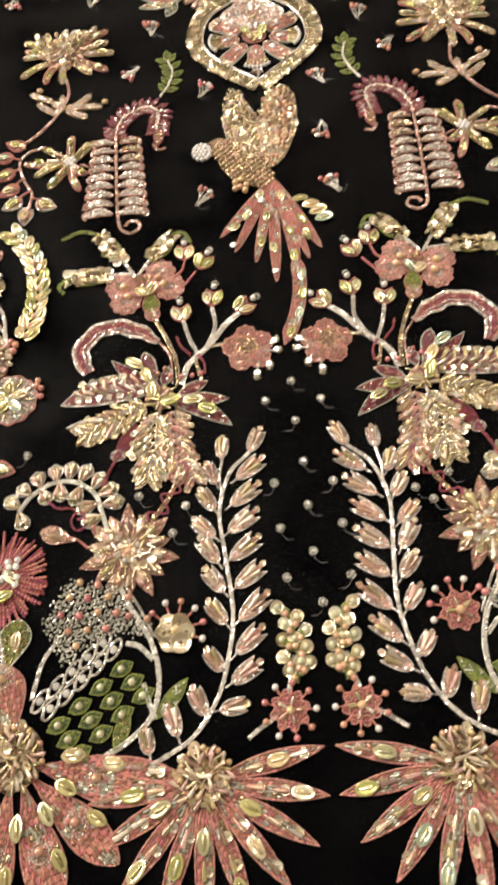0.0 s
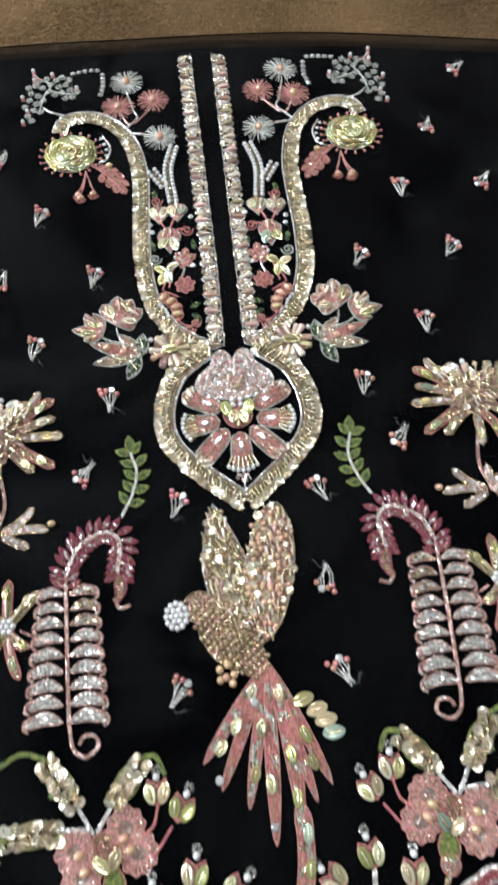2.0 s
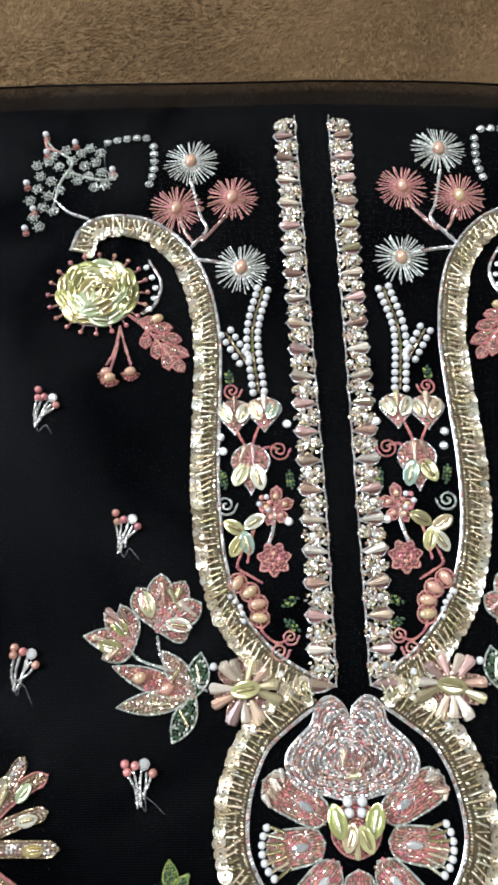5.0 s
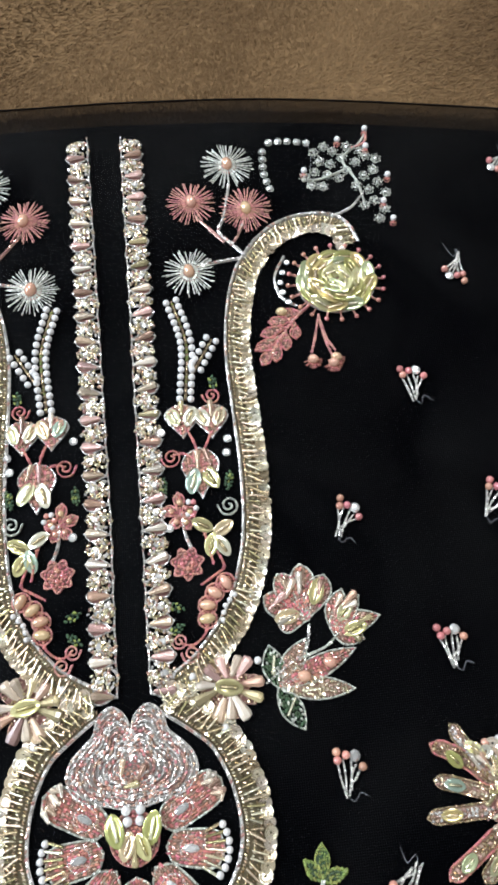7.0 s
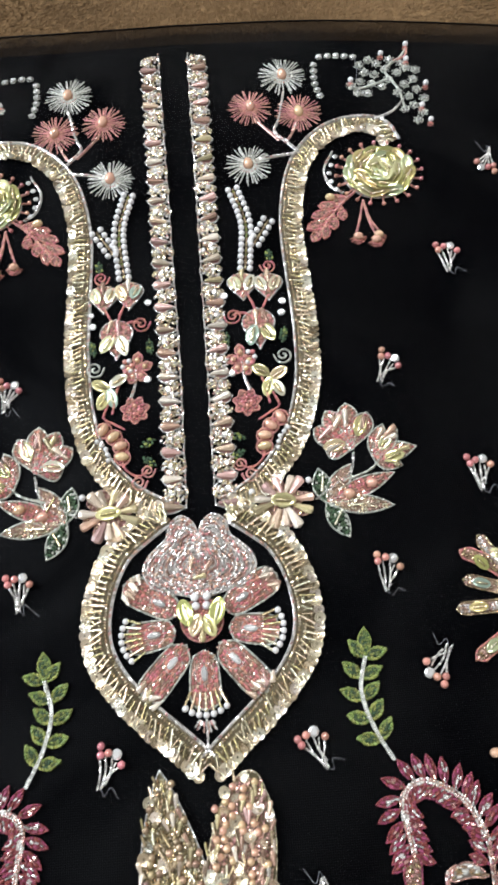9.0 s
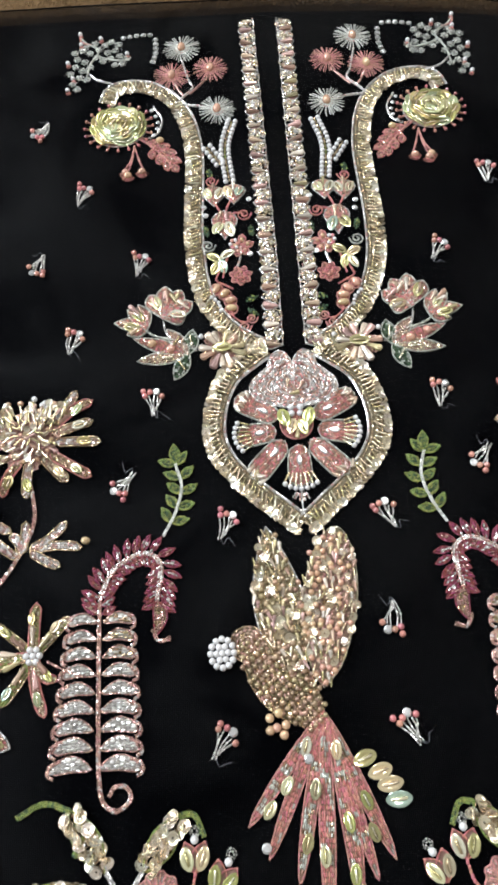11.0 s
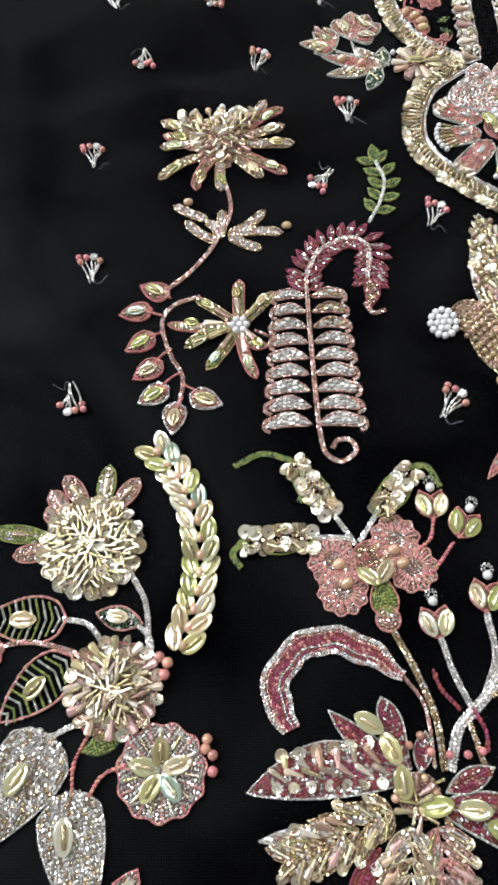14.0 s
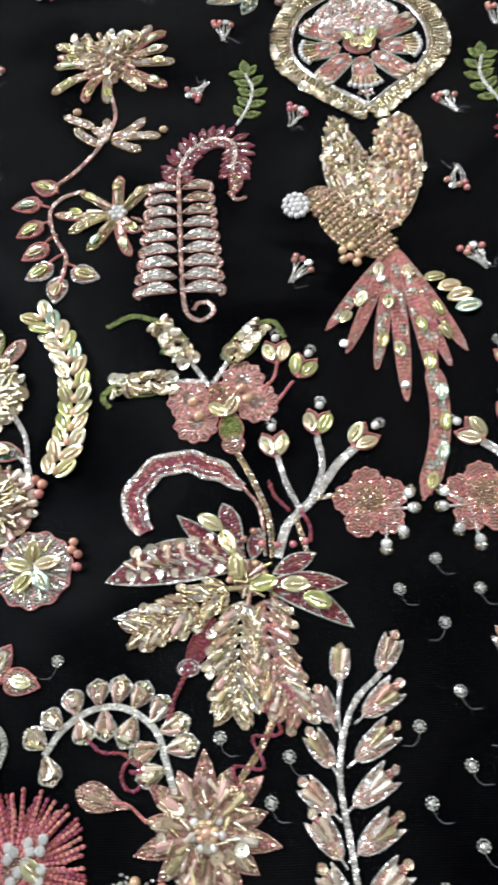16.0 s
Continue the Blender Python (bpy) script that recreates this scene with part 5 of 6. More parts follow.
    for k in range(12):
        a = 2 * math.pi * k / 12
        m.drop(-172 + 14 * math.cos(a), -301 + 14 * math.sin(a), 8, math.degrees(a) + m.rng.uniform(-20, 20), z=1.8, wide=1.3)
        m.sequin(-172 + 16 * math.cos(a + 0.26), -301 + 16 * math.sin(a + 0.26), 2.4, z=1.0, tilt=0.6)
    m.pom(-172, -301, 12.5, 80, kinds=("bugle", "bugle", "sequin", "drop"), z0=1.8, dome=2.0, size=0.9)
    m.pearl(-172, -301, 2.2, "peach_pearl")
    for x, y in ((-156, -291), (-153, -293), (-154, -297)):
        m.pearl(x, y, 2.1, "pink_bead")
    m = Motif("pearl_flower", -226, -291, "small ruffled peach flower holding four peach pearls", "flower motif", "pearl flowers", s)
    for x, y in ((-219, -288), (-226, -284), (-233, -290), (-226, -297)):
        m.blob("ruffle", x, y, 5.6, PEACHB, CORAL, BEIGE, fill2=PINK, mix=0.4, ruffle=0.1, lobes=7, bead=0.65)
        m.pearl(x + 0.5, y, 2.6, "peach_pearl", 30, 0.8)
    m = Motif("veined_leaves", -190, -285, "pair of veined green thread leaves outlined in pink with shell centres", "leaf motif", "veined leaves", s)
    for bx, by, tx, ty, w in ((-191, -277, -223, -277, 17), (-188, -290, -212, -312, 17)):
        m.leaf("leaf_outline", (bx, by), (tx, ty), w, None, PINK, None, prof="bud", edge_w=0.7)
        ux, uy = (tx - bx), (ty - by)
        ln = math.hypot(ux, uy)
        ux, uy = ux / ln, uy / ln
        for k in range(11):
            u = (k + 1) / 12.5
            h = w / 2 * PROFILES["bud"](u) * 0.85
            for d in (-1, 1):
                x, y = bx + ux * ln * u, by + uy * ln * u
                m.cord("vein", [(x, y), (x + ux * 2 - uy * d * h, y + uy * 2 + ux * d * h)], GREEN if k % 2 else GREY, w=0.6)
        m.shell((bx + tx) / 2, (by + ty) / 2, 11, math.degrees(math.atan2(uy, ux)), z=1.2)
    m.leaf("bud", (-163, -279), (-180, -275), 8.5, DEEP, PINK, None, fill2=SILVER)
    m.shell(-172, -276.5, 9, 170, z=1.2)
    m.leaf("small_leaf", (-182, -322), (-167, -316), 7.5, GREEN, None, DEEP, bead=0.6)
    m = Motif("shell_disc", -154, -328, "round flower of silver beads with pink spokes and four cream shells", "flower motif", "shell discs", s)
    m.blob("flower_ground", -154, -328, 15, SILVER, CORAL, BEIGE, fill2=GREY, mix=0.3, ruffle=0.04, lobes=11, up=1.4)
    for k in range(11):
        a = 2 * math.pi * k / 11 + 0.2
        m.cord("spoke", [(-154 + 6 * math.cos(a), -328 + 6 * math.sin(a)), (-154 + 14.5 * math.cos(a), -328 + 14.5 * math.sin(a))], CORAL, w=0.7)
        m.bugle(-154 + 10.5 * math.cos(a + 0.28), -328 + 10.5 * math.sin(a + 0.28), 5.5, math.degrees(a + 0.28), z=1.7)
        m.piece("crystal", -154 + 13 * math.cos(a + 0.28), -328 + 13 * math.sin(a + 0.28), 1.1, z=1.4)
    for d in (92, 18, 165, 238, 308):
        m.shell(-154 + 6 * math.cos(radians(d)), -328 + 6 * math.sin(radians(d)), 10.5, d, z=2.0)
    for x, y in ((-138.5, -318), (-136.5, -323), (-136.5, -328), (-139, -321)):
        m.pearl(x, y, 1.9, "pink_bead")
    m = Motif("drop_leaves", -184, -335, "two teardrop leaves of silver and rose bead rows round a shell", "leaf motif", "drop leaves", s)
    m.leaf("drop_leaf", (-193, -316), (-217, -355), 25, SILVER, SILVER, SILVERBACK, prof="drop", fill2=GOLD, mix=0.35)
    m.shell(-203, -330, 12, 55, z=1.6)
    m.leaf("drop_leaf", (-186, -334), (-175, -378), 22, SILVER, SILVER, SILVERBACK, prof="drop", fill2=GOLD, mix=0.35)
    m.shell(-185, -347, 12, 97, z=1.6)
    m = Motif("ring_stem", -164, -412, "looped silver stem with two small pods", "stem motif", "ring stems", s)
    m.rope("ring", [(-173 + 8.5 * math.cos(k * 0.524), -388 + 8.5 * math.sin(k * 0.524)) for k in range(13)], 1.8, SILVER, mat2=GREY)
    m.rope("stem", [(-175, -377), (-168, -383), (-161, -392), (-164, -404), (-163, -414)], 2.4, GREY, mat2=SILVER)
    for x, y, d in ((-166, -364, 60), (-157, -371.5, -15)):
        a = radians(d)
        m.cord("stalk", [(-170, -374), (x - 6 * math.cos(a), y - 6 * math.sin(a))], CORAL, w=0.9)
        m.leaf("pod", (x - 7 * math.cos(a), y - 7 * math.sin(a)), (x + 7 * math.cos(a), y + 7 * math.sin(a)), 9.5, PEACHB, CORAL, BEIGE, prof="bud", fill2=SILVER)
        m.shell(x, y, 8.5, d, z=1.3)
    m = Motif("green_branch", -190, -425, "branch of green beaded leaves and shell buds", "leaf motif", "green branches", s)
    m.rope("stem", [(-186, -428), (-192, -410), (-196, -392), (-196, -374)], 1.8, SILVER)
    for k in range(8):
        y = -372 - 3.4 * k
        for d in (-1, 1):
            m.leaf("green_leaflet", (-196 + k * 0.3, y), (-196 + k * 0.3 + d * (2.5 + 6.5 * math.sin(math.pi * (k + 0.6) / 9)), y + 5), 4.5, GREEN, None, DEEP, bead=0.55)
    for x, y, d in ((-186, -403, 70), (-180, -414, 60), (-198, -408, 115), (-190, -419, 160), (-199, -420, 175)):
        m.leaf("bud_leaf", (x - 5 * math.cos(radians(d)), y - 5 * math.sin(radians(d))), (x + 9 * math.cos(radians(d)), y + 9 * math.sin(radians(d))), 9, GREEN, GREY, DEEP, bead=0.6)
        m.shell(x, y, 10, d, z=1.3)

# ---- orchid, buds and palm ----
for s in mirrored():
    m = Motif("orchid", -78, -262, "ruffled pink bead orchid with peach pearls and sequin leaves", "flower motif", "orchids", s)
    for bx, by, tx, ty in ((-84, -251, -107, -217), (-86, -249, -126, -249), (-82, -250, -60, -221)):
        m.rope("leaf_stem", [(bx, by), (bx + (tx - bx) * 0.35, by + (ty - by) * 0.35 + 1)], 2.0, SILVER)
        x0, y0 = bx + (tx - bx) * 0.32, by + (ty - by) * 0.32
        ln = math.hypot(tx - x0, ty - y0)
        dg = math.atan2(ty - y0, tx - x0)
        m.leaf("leaf_vein", (x0, y0), (tx, ty), 11, GOLD, GREEN, None, gap=1.3, prof="leaf")
        n = int(ln / 2.9)
        for k in range(n):
            u = (k + 0.5) / n
            for d in (-1, 1):
                x, y = x0 + (tx - x0) * u - math.sin(dg) * d * 2.9, y0 + (ty - y0) * u + math.cos(dg) * d * 2.9
                x, y = x + m.rng.uniform(-1, 1), y + m.rng.uniform(-1, 1)
                m.sequin(x, y, 2.8, z=1.0 + 0.6 * (k % 2), tilt=0.65)
                if (k + d) % 3 == 0:
                    m.bugle(x - math.cos(dg), y - math.sin(dg), 4.6, math.degrees(dg) - d * m.rng.uniform(10, 60), z=2.2)
    for p in ([(-107, -217), (-118, -214), (-129, -219)], [(-104, -234), (-100, -226), (-104, -222)], [(-126, -249), (-130, -254), (-127, -259)], [(-60, -221), (-54, -221), (-50, -229)]):
        m.rope("green_curl", p, 2.4, GREEN, bead=0.6, mat2=DEEP)
    for x, y in ((-92.5, -257.5), (-89.5, -268.5), (-69, -250), (-63.5, -260.5)):
        m.blob("ruffle", x, y, 8.8, PEACHB, PINK, BEIGE, "ruffled pink bead lobe", fill2=SILVER, mix=0.3, ruffle=0.07, lobes=10, up=1.2, bead=0.6)
        m.rays("ruffle_stitches", x, y, 3.5, 8.6, 34, PINK, w=0.45, lift=0.9)
    for x, y in ((-90.5, -259), (-88, -266), (-70, -254), (-67, -259)):
        m.pearl(x, y, 2.7, "peach_pearl", 30, 0.8)
    m.blob("orchid_heart", -78, -258, 8, GOLD, CORAL, BEIGE, fill2=CORAL, bead=0.6)
    m.leaf("calyx", (-76, -260), (-74, -279), 10, GREEN, CORAL, DEEP, bead=0.6, prof="petal")
    m.blob("calyx_foot", -74, -279, 4.4, PEACHB, CORAL, BEIGE, fill2=SILVER)
    m.shell(-80, -264, 10, 140, z=2.2)
    m.shell(-74, -262, 10, 60, z=2.2)
    m.cord("bud_stalk", [(-62, -264), (-56, -262), (-48, -252)], CORAL, w=1.0)
    m.cord("bud_stalk", [(-61, -254), (-56, -250), (-54, -243)], CORAL, w=1.0)
    for x, y, d in ((-54, -237, 90), (-43, -245, 65)):
        for e in (-1, 1):
            a = radians(d + 90)
            m.leaf("bud_petal", (x - 5 * math.cos(radians(d)), y - 5 * math.sin(radians(d))), (x + e * 4.2 * math.cos(a) + 6 * math.cos(radians(d)), y + e * 4.2 * math.sin(a) + 6 * math.sin(radians(d))), 7, None, CORAL, BEIGE)
            m.shell(x + e * 3.2 * math.cos(a), y + e * 3.2 * math.sin(a), 9.5, d + e * 18, z=1.3)
        m.pearl(x + 7 * math.cos(radians(d)), y + 7 * math.sin(radians(d)), 1.8)
        tagged(m.blob("crystal_tip", x + 10 * math.cos(radians(d)), y + 10 * math.sin(radians(d)), 2.3, SILVER, bead=0.6, fill2=GREY), kind="stuff")

    m = Motif("bud_spray", -58, -326, "thick silver stems carrying paired shell buds", "stem motif", "bud sprays", s)
    for p, w, mt in (([(-73, -282), (-66, -297), (-61, -312), (-60, -328)], 2.6, GOLD), ([(-58, -328), (-54, -316), (-47, -309), (-41, -303), (-32, -291), (-24, -284)], 3.8, SILVER),
                     ([(-56, -286), (-53, -298), (-48, -310)], 2.4, SILVER), ([(-39, -278), (-38, -292), (-43, -304)], 2.6, SILVER), ([(-41, -305), (-34, -304), (-28, -305)], 1.8, GOLD), ([(-50, -313), (-47, -326)], 2.0, GOLD)):
        m.rope("stem", p, w, mt, mat2=SILVER)
    m.cord("wine_tendril", [(-60, -297), (-58, -303), (-53, -309)], WINE, w=1.1)
    m.cord("wine_tendril", [(-48, -310), (-45, -316), (-45, -322)], WINE, w=1.1)
    for x, y, d in ((-57, -281, 95), (-38.5, -272, 80), (-21, -280, 40)):
        for e in (-1, 1):
            a = radians(d + 90)
            m.leaf("bud_petal", (x - 5 * math.cos(radians(d)), y - 5 * math.sin(radians(d))), (x + e * 4.2 * math.cos(a) + 6 * math.cos(radians(d)), y + e * 4.2 * math.sin(a) + 6 * math.sin(radians(d))), 7, None, CORAL, BEIGE)
            m.shell(x + e * 3.2 * math.cos(a), y + e * 3.2 * math.sin(a), 9.8, d + e * 18, z=1.3)
        m.pearl(x + 8 * math.cos(radians(d)), y + 8 * math.sin(radians(d)), 1.8)
        tagged(m.blob("crystal_tip", x + 10.5 * math.cos(radians(d)), y + 10.5 * math.sin(radians(d)), 2.3, SILVER, bead=0.6, fill2=GREY), kind="stuff")

    m = Motif("sickle_leaf", -62, -327, "sickle leaf of burgundy thread with scalloped silver edges", "leaf motif", "sickle leaves", s)
    arc = [(-110, -315), (-115, -303), (-109, -291), (-97, -286), (-83, -290), (-70, -299)]
    b = Batch()
    pth = spline(m.flip(arc), 1.2)
    for o, mt, w in ((4.4, SILVER, 1.8), (2.8, ROSE, 1.4), (1.4, WINE, 1.6), (0.0, WINE, 1.6), (-1.4, SILVER, 1.2), (-2.6, WINE, 1.4), (-4.0, SILVER, 1.8)):
        n = len(pth)
        run = []
        for k in range(0, n, 3):
            x, y, a = pth[k]
            taper = min(1, 1.6 * math.sin(math.pi * (0.12 + 0.86 * k / n)))
            wave = 0.55 * math.sin(k * 0.55)
            run.append((x - math.sin(a) * (o * taper + wave) * s, y + math.cos(a) * (o * taper + wave) * s))
        m.lay_rope(b, run, w, mt, 0.7, mat2=(ROSE if mt is SILVER else PINK))
    m.part("blade", b.mesh("blade"), "burgundy sickle blade with silver edges")
    m.rope("stem", [(-70, -299), (-64, -309), (-63, -327)], 1.6, ROSE, mat2=GREY)

    m = Motif("palm_leaves", -74, -334, "spreading palm of burgundy, silver and gold bead fronds with shells", "palm motif", "palms", s)
    m.leaf("frond", (-72, -332), (-127, -336), 17, WINE, SILVER, BEIGE, "burgundy thread frond with peach drops", prof="leaf", bend=-5, fill2=SILVER, mix=0.38)
    for k in range(7):
        u = 0.14 + 0.105 * k
        x = -72 - 55 * u
        m.drop(x, -323 - 6 * u, m.rng.uniform(6, 8), 110 + m.rng.uniform(-15, 25), z=1.6, wide=1.2)
        m.drop(x - 3, -329 - 2 * u, 7, 160 + m.rng.uniform(-15, 15), z=1.6)
        m.sequin(x - 1, -319.5 - 7 * u, 2.3, z=1.4, tilt=0.5)
        m.sequin(x - 3, -333 - 2 * u, 1.9, z=1.4, tilt=0.5)
    m.serrated("frond", (-78, -341), (-117, -357), 21, (GOLD, PALE, SILVER), "gold and silver serrated bead frond", step=4.4)
    m.leaf("frond_spike", (-100, -347), (-123, -350), 4.5, SILVER, SILVER, SILVERBACK, "thin silver spike", fill2=ROSE)
    m.serrated("frond", (-74, -344), (-79, -387), 25, (PALE, SILVER, GOLD), "gold and silver serrated bead frond", step=4.4)
    m.serrated("frond", (-66, -344), (-54, -389), 23, (PINK, SILVER, PEACHB), "pink and silver serrated bead frond", bend=-4, step=4.4, edge=ROSE)
    m.leaf("wine_frond", (-74, -328), (-99, -311), 7, WINE, GREY, WINE, bend=2, fill2=CORAL, mix=0.2)
    m.leaf("wine_frond", (-73, -329), (-81, -307), 7.5, WINE, GREY, WINE, fill2=SILVER, mix=0.3, prof="petal")
    m.leaf("wine_frond", (-70, -330), (-67, -318), 6, WINE, GREY, WINE, fill2=SILVER, mix=0.3)
    m.leaf("wine_frond", (-66, -341), (-34, -357), 9, WINE, GREY, WINE, "burgundy side frond", bend=3, fill2=SILVER, mix=0.3)
    m.leaf("wine_frond", (-64, -339), (-35, -341), 8, WINE, GREY, WINE, fill2=ROSE, mix=0.35)
    m.leaf("wine_frond", (-62, -336), (-46, -329), 7, WINE, GREY, WINE, fill2=ROSE, mix=0.35)
    m.leaf("wine_tassel", (-85, -352), (-96, -370), 7.5, WINE, WINE, WINE, "dense burgundy thread tassel")
    m.blob("tassel_knot", -95, -369, 4, WINE, SILVER, WINE, fill2=SILVER, ry=3)
    m.cord("wine_stalk", [(-96, -371), (-100, -379), (-102, -385)], WINE, w=1.2)
    m.blob("palm_heart", -71, -337, 7, PEACHB, None, BEIGE, fill2=ROSE, up=1.8)
    m.pom(-71, -338, 8, 18, kinds=("drop", "bugle", "peach_pearl"), z0=1.4, dome=0.8)
    m.rope("palm_rib", [(-72, -334), (-78, -322), (-84, -315)], 1.8, SILVER)
    for x, y, d in ((-86, -315, 150), (-79, -323, 115), (-76, -333, 95), (-66, -340, 10), (-54, -341, -5), (-46, -347, -25)):
        m.shell(x, y, 11, d, z=2.6)
    for x, y in ((-69, -319), (-66, -324), (-73, -322), (-60, -325), (-54, -325), (-49, -324)):
        m.pearl(x, y, 1.5, "pink_bead")
    m.nudge(2, 1.5)
    m = Motif("coiled_stem", -74, -408, "gold stem wound about by a burgundy coil", "stem motif", "coiled stems", s)
    core = [(-64, -340), (-60, -356), (-61, -376), (-68, -394), (-80, -410)]
    m.rope("stem", core, 2.6, GOLD, mat2=ROSE)
    coil = []
    for k, (x, y, a) in enumerate(spline(core[2:], 2.2)):
        o = 4.2 * math.sin(k * 1.2)
        coil.append((x - math.sin(a) * o, y + math.cos(a) * o))
    m.cord("coil", coil, WINE, w=0.9)

    # small flower by the tail
    m = Motif("tail_flower", -21, -306, "flat peach flower with coral petals and crystal stamens", "flower motif", "tail flowers", s)
    for k in range(5):
        a = 2 * math.pi * k / 5 + 0.4
        m.blob("petal", -21 + 8.5 * math.cos(a), -306 + 8.5 * math.sin(a), 6.3, CORAL, PINK, BEIGE, fill2=PEACHB, mix=0.5, ruffle=0.06)
    m.blob("flower_disc", -22, -304, 7.8, GOLD, ROSE, BEIGE, fill2=PEACHB, bead=0.6, up=1.8)
    for tx, ty in ((-6, -303), (-5, -309), (-10, -318), (-17, -323)):
        m.rope("stamen", [(-15, -309), ((tx - 15) / 2, (ty - 309) / 2), (tx, ty)], 0.9, SILVER)
        m.leaf("stamen_bud", (tx - (-15 - tx) * -0.15, ty), (tx + (tx + 15) * 0.35, ty + (ty + 309) * 0.35 + 0.5), 5, PALE, None, GOLDBACK, fill2=SILVER)
        m.piece("crystal", tx, ty, 2.2, z=1.1)

    m.nudge(-1, -3.5)
    # ---- central fern branches ----
    m = Motif("bud_branch", -78, -519, "tall branch of pink and peach bead buds on a silver stem", "branch motif", "bud branches", s)
    sp = [(-78, -519), (-60, -509), (-48, -493), (-42, -475), (-39, -455), (-41, -430), (-43, -405), (-37, -385), (-26, -374)]
    m.rope("stem", sp, 2.1, SILVER)
    m.rope("stem", [(-41, -398), (-42, -386), (-40, -376)], 1.5, SILVER)
    tips = ((-17, -366, -27, -376), (-39, -363, -41, -378), (-49, -377, -43, -392), (-15, -383, -36, -390), (-53, -391, -44, -406), (-18, -397, -40, -404), (-57, -407, -44, -420), (-20, -411, -42, -418),
            (-56, -423, -43, -434), (-20, -425, -42, -432), (-54, -439, -41, -448), (-19, -439, -40, -446), (-53, -455, -41, -463), (-18, -453, -39, -462), (-53, -471, -44, -484), (-22, -469, -41, -477),
            (-24, -485, -44, -489), (-60, -487, -53, -503), (-31, -503, -50, -499), (-71, -494, -66, -511), (-82, -503, -79, -517))
    for tx, ty, bx, by in tips:
        if ty - by < 13 and by > -500:
            tx, ty = bx + (tx - bx) * 0.86, ty + 6.5
        x, y = bx + (tx - bx) * 0.16, by + (ty - by) * 0.16
        m.rope("stalk", [(bx, by), ((x + bx) / 2, (y + by) / 2), (x, y)], 1.0, SILVER, bead=0.6)
        dg = math.degrees(math.atan2(ty - by, tx - bx))
        ln = math.hypot(tx - x, ty - y)
        for e in (-1, 1, 0):
            a = radians(dg + e * 14)
            k = ln * (1.0 if e == 0 else 0.88)
            m.leaf("bud_petal", (x, y), (x + k * math.cos(a), y + k * math.sin(a)), 4.2, (PEACHB, PINK)[e == 0], (SILVER, ROSE)[e == 0], BEIGE, prof="bud", fill2=(SILVER, PALE)[e == 0], mix=0.4, bead=0.7)
        for e in (-1, 1):
            m.drop(x + (tx - x) * 0.55 - e * math.sin(radians(dg)) * 1.3, y + (ty - y) * 0.55 + e * math.cos(radians(dg)) * 1.3, 8.5, dg + e * 8, z=1.6)
        m.sequin(tx - 1.5 * math.cos(radians(dg)), ty - 1.5 * math.sin(radians(dg)), 1.7, z=1.0, tilt=0.5)

    m = Motif("sequin_cluster", -16, -490, "cluster of champagne sequins with peach pearls on a silver stem", "sequin cluster", "sequin clusters", s)
    m.rope("stem", [(-16, -493), (-14, -486), (-12, -478)], 2.0, SILVER)
    for x, y in ((-18, -455), (-15, -463), (-9, -460), (-17, -470), (-5.5, -466.5), (-11, -470), (-17, -478), (-6, -474), (-9, -480), (-14.5, -484), (-5, -481)):
        m.sequin(x, y, 3.3, z=0.9, tilt=0.4)
        m.pearl(x, y, 1.9, "green_pearl", 70, 0.85)
        m.leaf("cluster_leaf", (-11, y - 6), (x, y + 1), 5, GREEN, None, DEEP, bead=0.6, fill2=PALE)
        m.pearl((x - 11) / 2, y - 3.5, 1.7, "peach_pearl")
    m = Motif("coral_flower", -16, -501, "open coral thread flower ringed with crystal-tipped stamens", "flower motif", "coral flowers", s)
    m.rope("stem", [(-22, -503), (-29, -507), (-35, -511)], 2.0, SILVER)
    m.blob("flower_ground", -16, -501, 8, CORAL, PINK, BEIGE, fill2=PINK, ruffle=0.14, lobes=8)
    for k in range(9):
        a = 2 * math.pi * k / 9
        m.cord("stamen", [(-16 + 7 * math.cos(a), -501 + 7 * math.sin(a)), (-16 + 10.5 * math.cos(a), -501 + 10.5 * math.sin(a))], CORAL, w=0.7)
        m.pearl(-16 + 11.8 * math.cos(a), -501 + 11.8 * math.sin(a), 1.6, "pink_bead" if k % 3 else "pearl")
    for k in range(5):
        m.drop(-16 + 2.8 * math.cos(k * 1.26), -501 + 2.8 * math.sin(k * 1.26), 7, k * 72, z=1.6)
    m.pearl(-16, -501, 2.1, "peach_pearl")

    # ---- star flower group ----
    m = Motif("leaf_arch", -100, -405, "arching branch of pale green-gold oval leaves with a burgundy tendril", "branch motif", "leaf arches", s)
    ap = [(-100, -410), (-103, -400), (-106, -391), (-112, -385), (-120, -381.5), (-130, -382), (-140, -388), (-146, -396)]
    m.rope("stem", ap, 2.4, WHITE_THREAD)
    run = spline(ap, 2.0)
    for px, py in ((-137, -379), (-128, -376), (-120, -375), (-112, -377), (-105, -382), (-99, -388), (-96, -395), (-144, -385), (-133, -389), (-125, -388), (-117, -391), (-112, -397), (-109, -404), (-150, -391), (-144, -402)):
        x, y, _ = min(run, key=lambda q: math.hypot(q[0] - px, q[1] - py))
        aa = math.atan2(py - y, px - x)
        tx, ty = px + 4.5 * math.cos(aa), py + 4.5 * math.sin(aa)
        m.leaf("oval_leaf", (x, y), (tx, ty), 7.8, SHELLFILL, SILVER, GOLDBACK, "pale oval bead leaf", prof="petal", bead=0.9, fill2=PALE)
        for e in (-1, 1):
            m.drop((x + px) / 2 + 1.5 * math.cos(aa) - e * 1.5 * math.sin(aa), (y + py) / 2 + 1.5 * math.sin(aa) + e * 1.5 * math.cos(aa), 7, math.degrees(aa) + e * 12, z=1.6, wide=1.1)
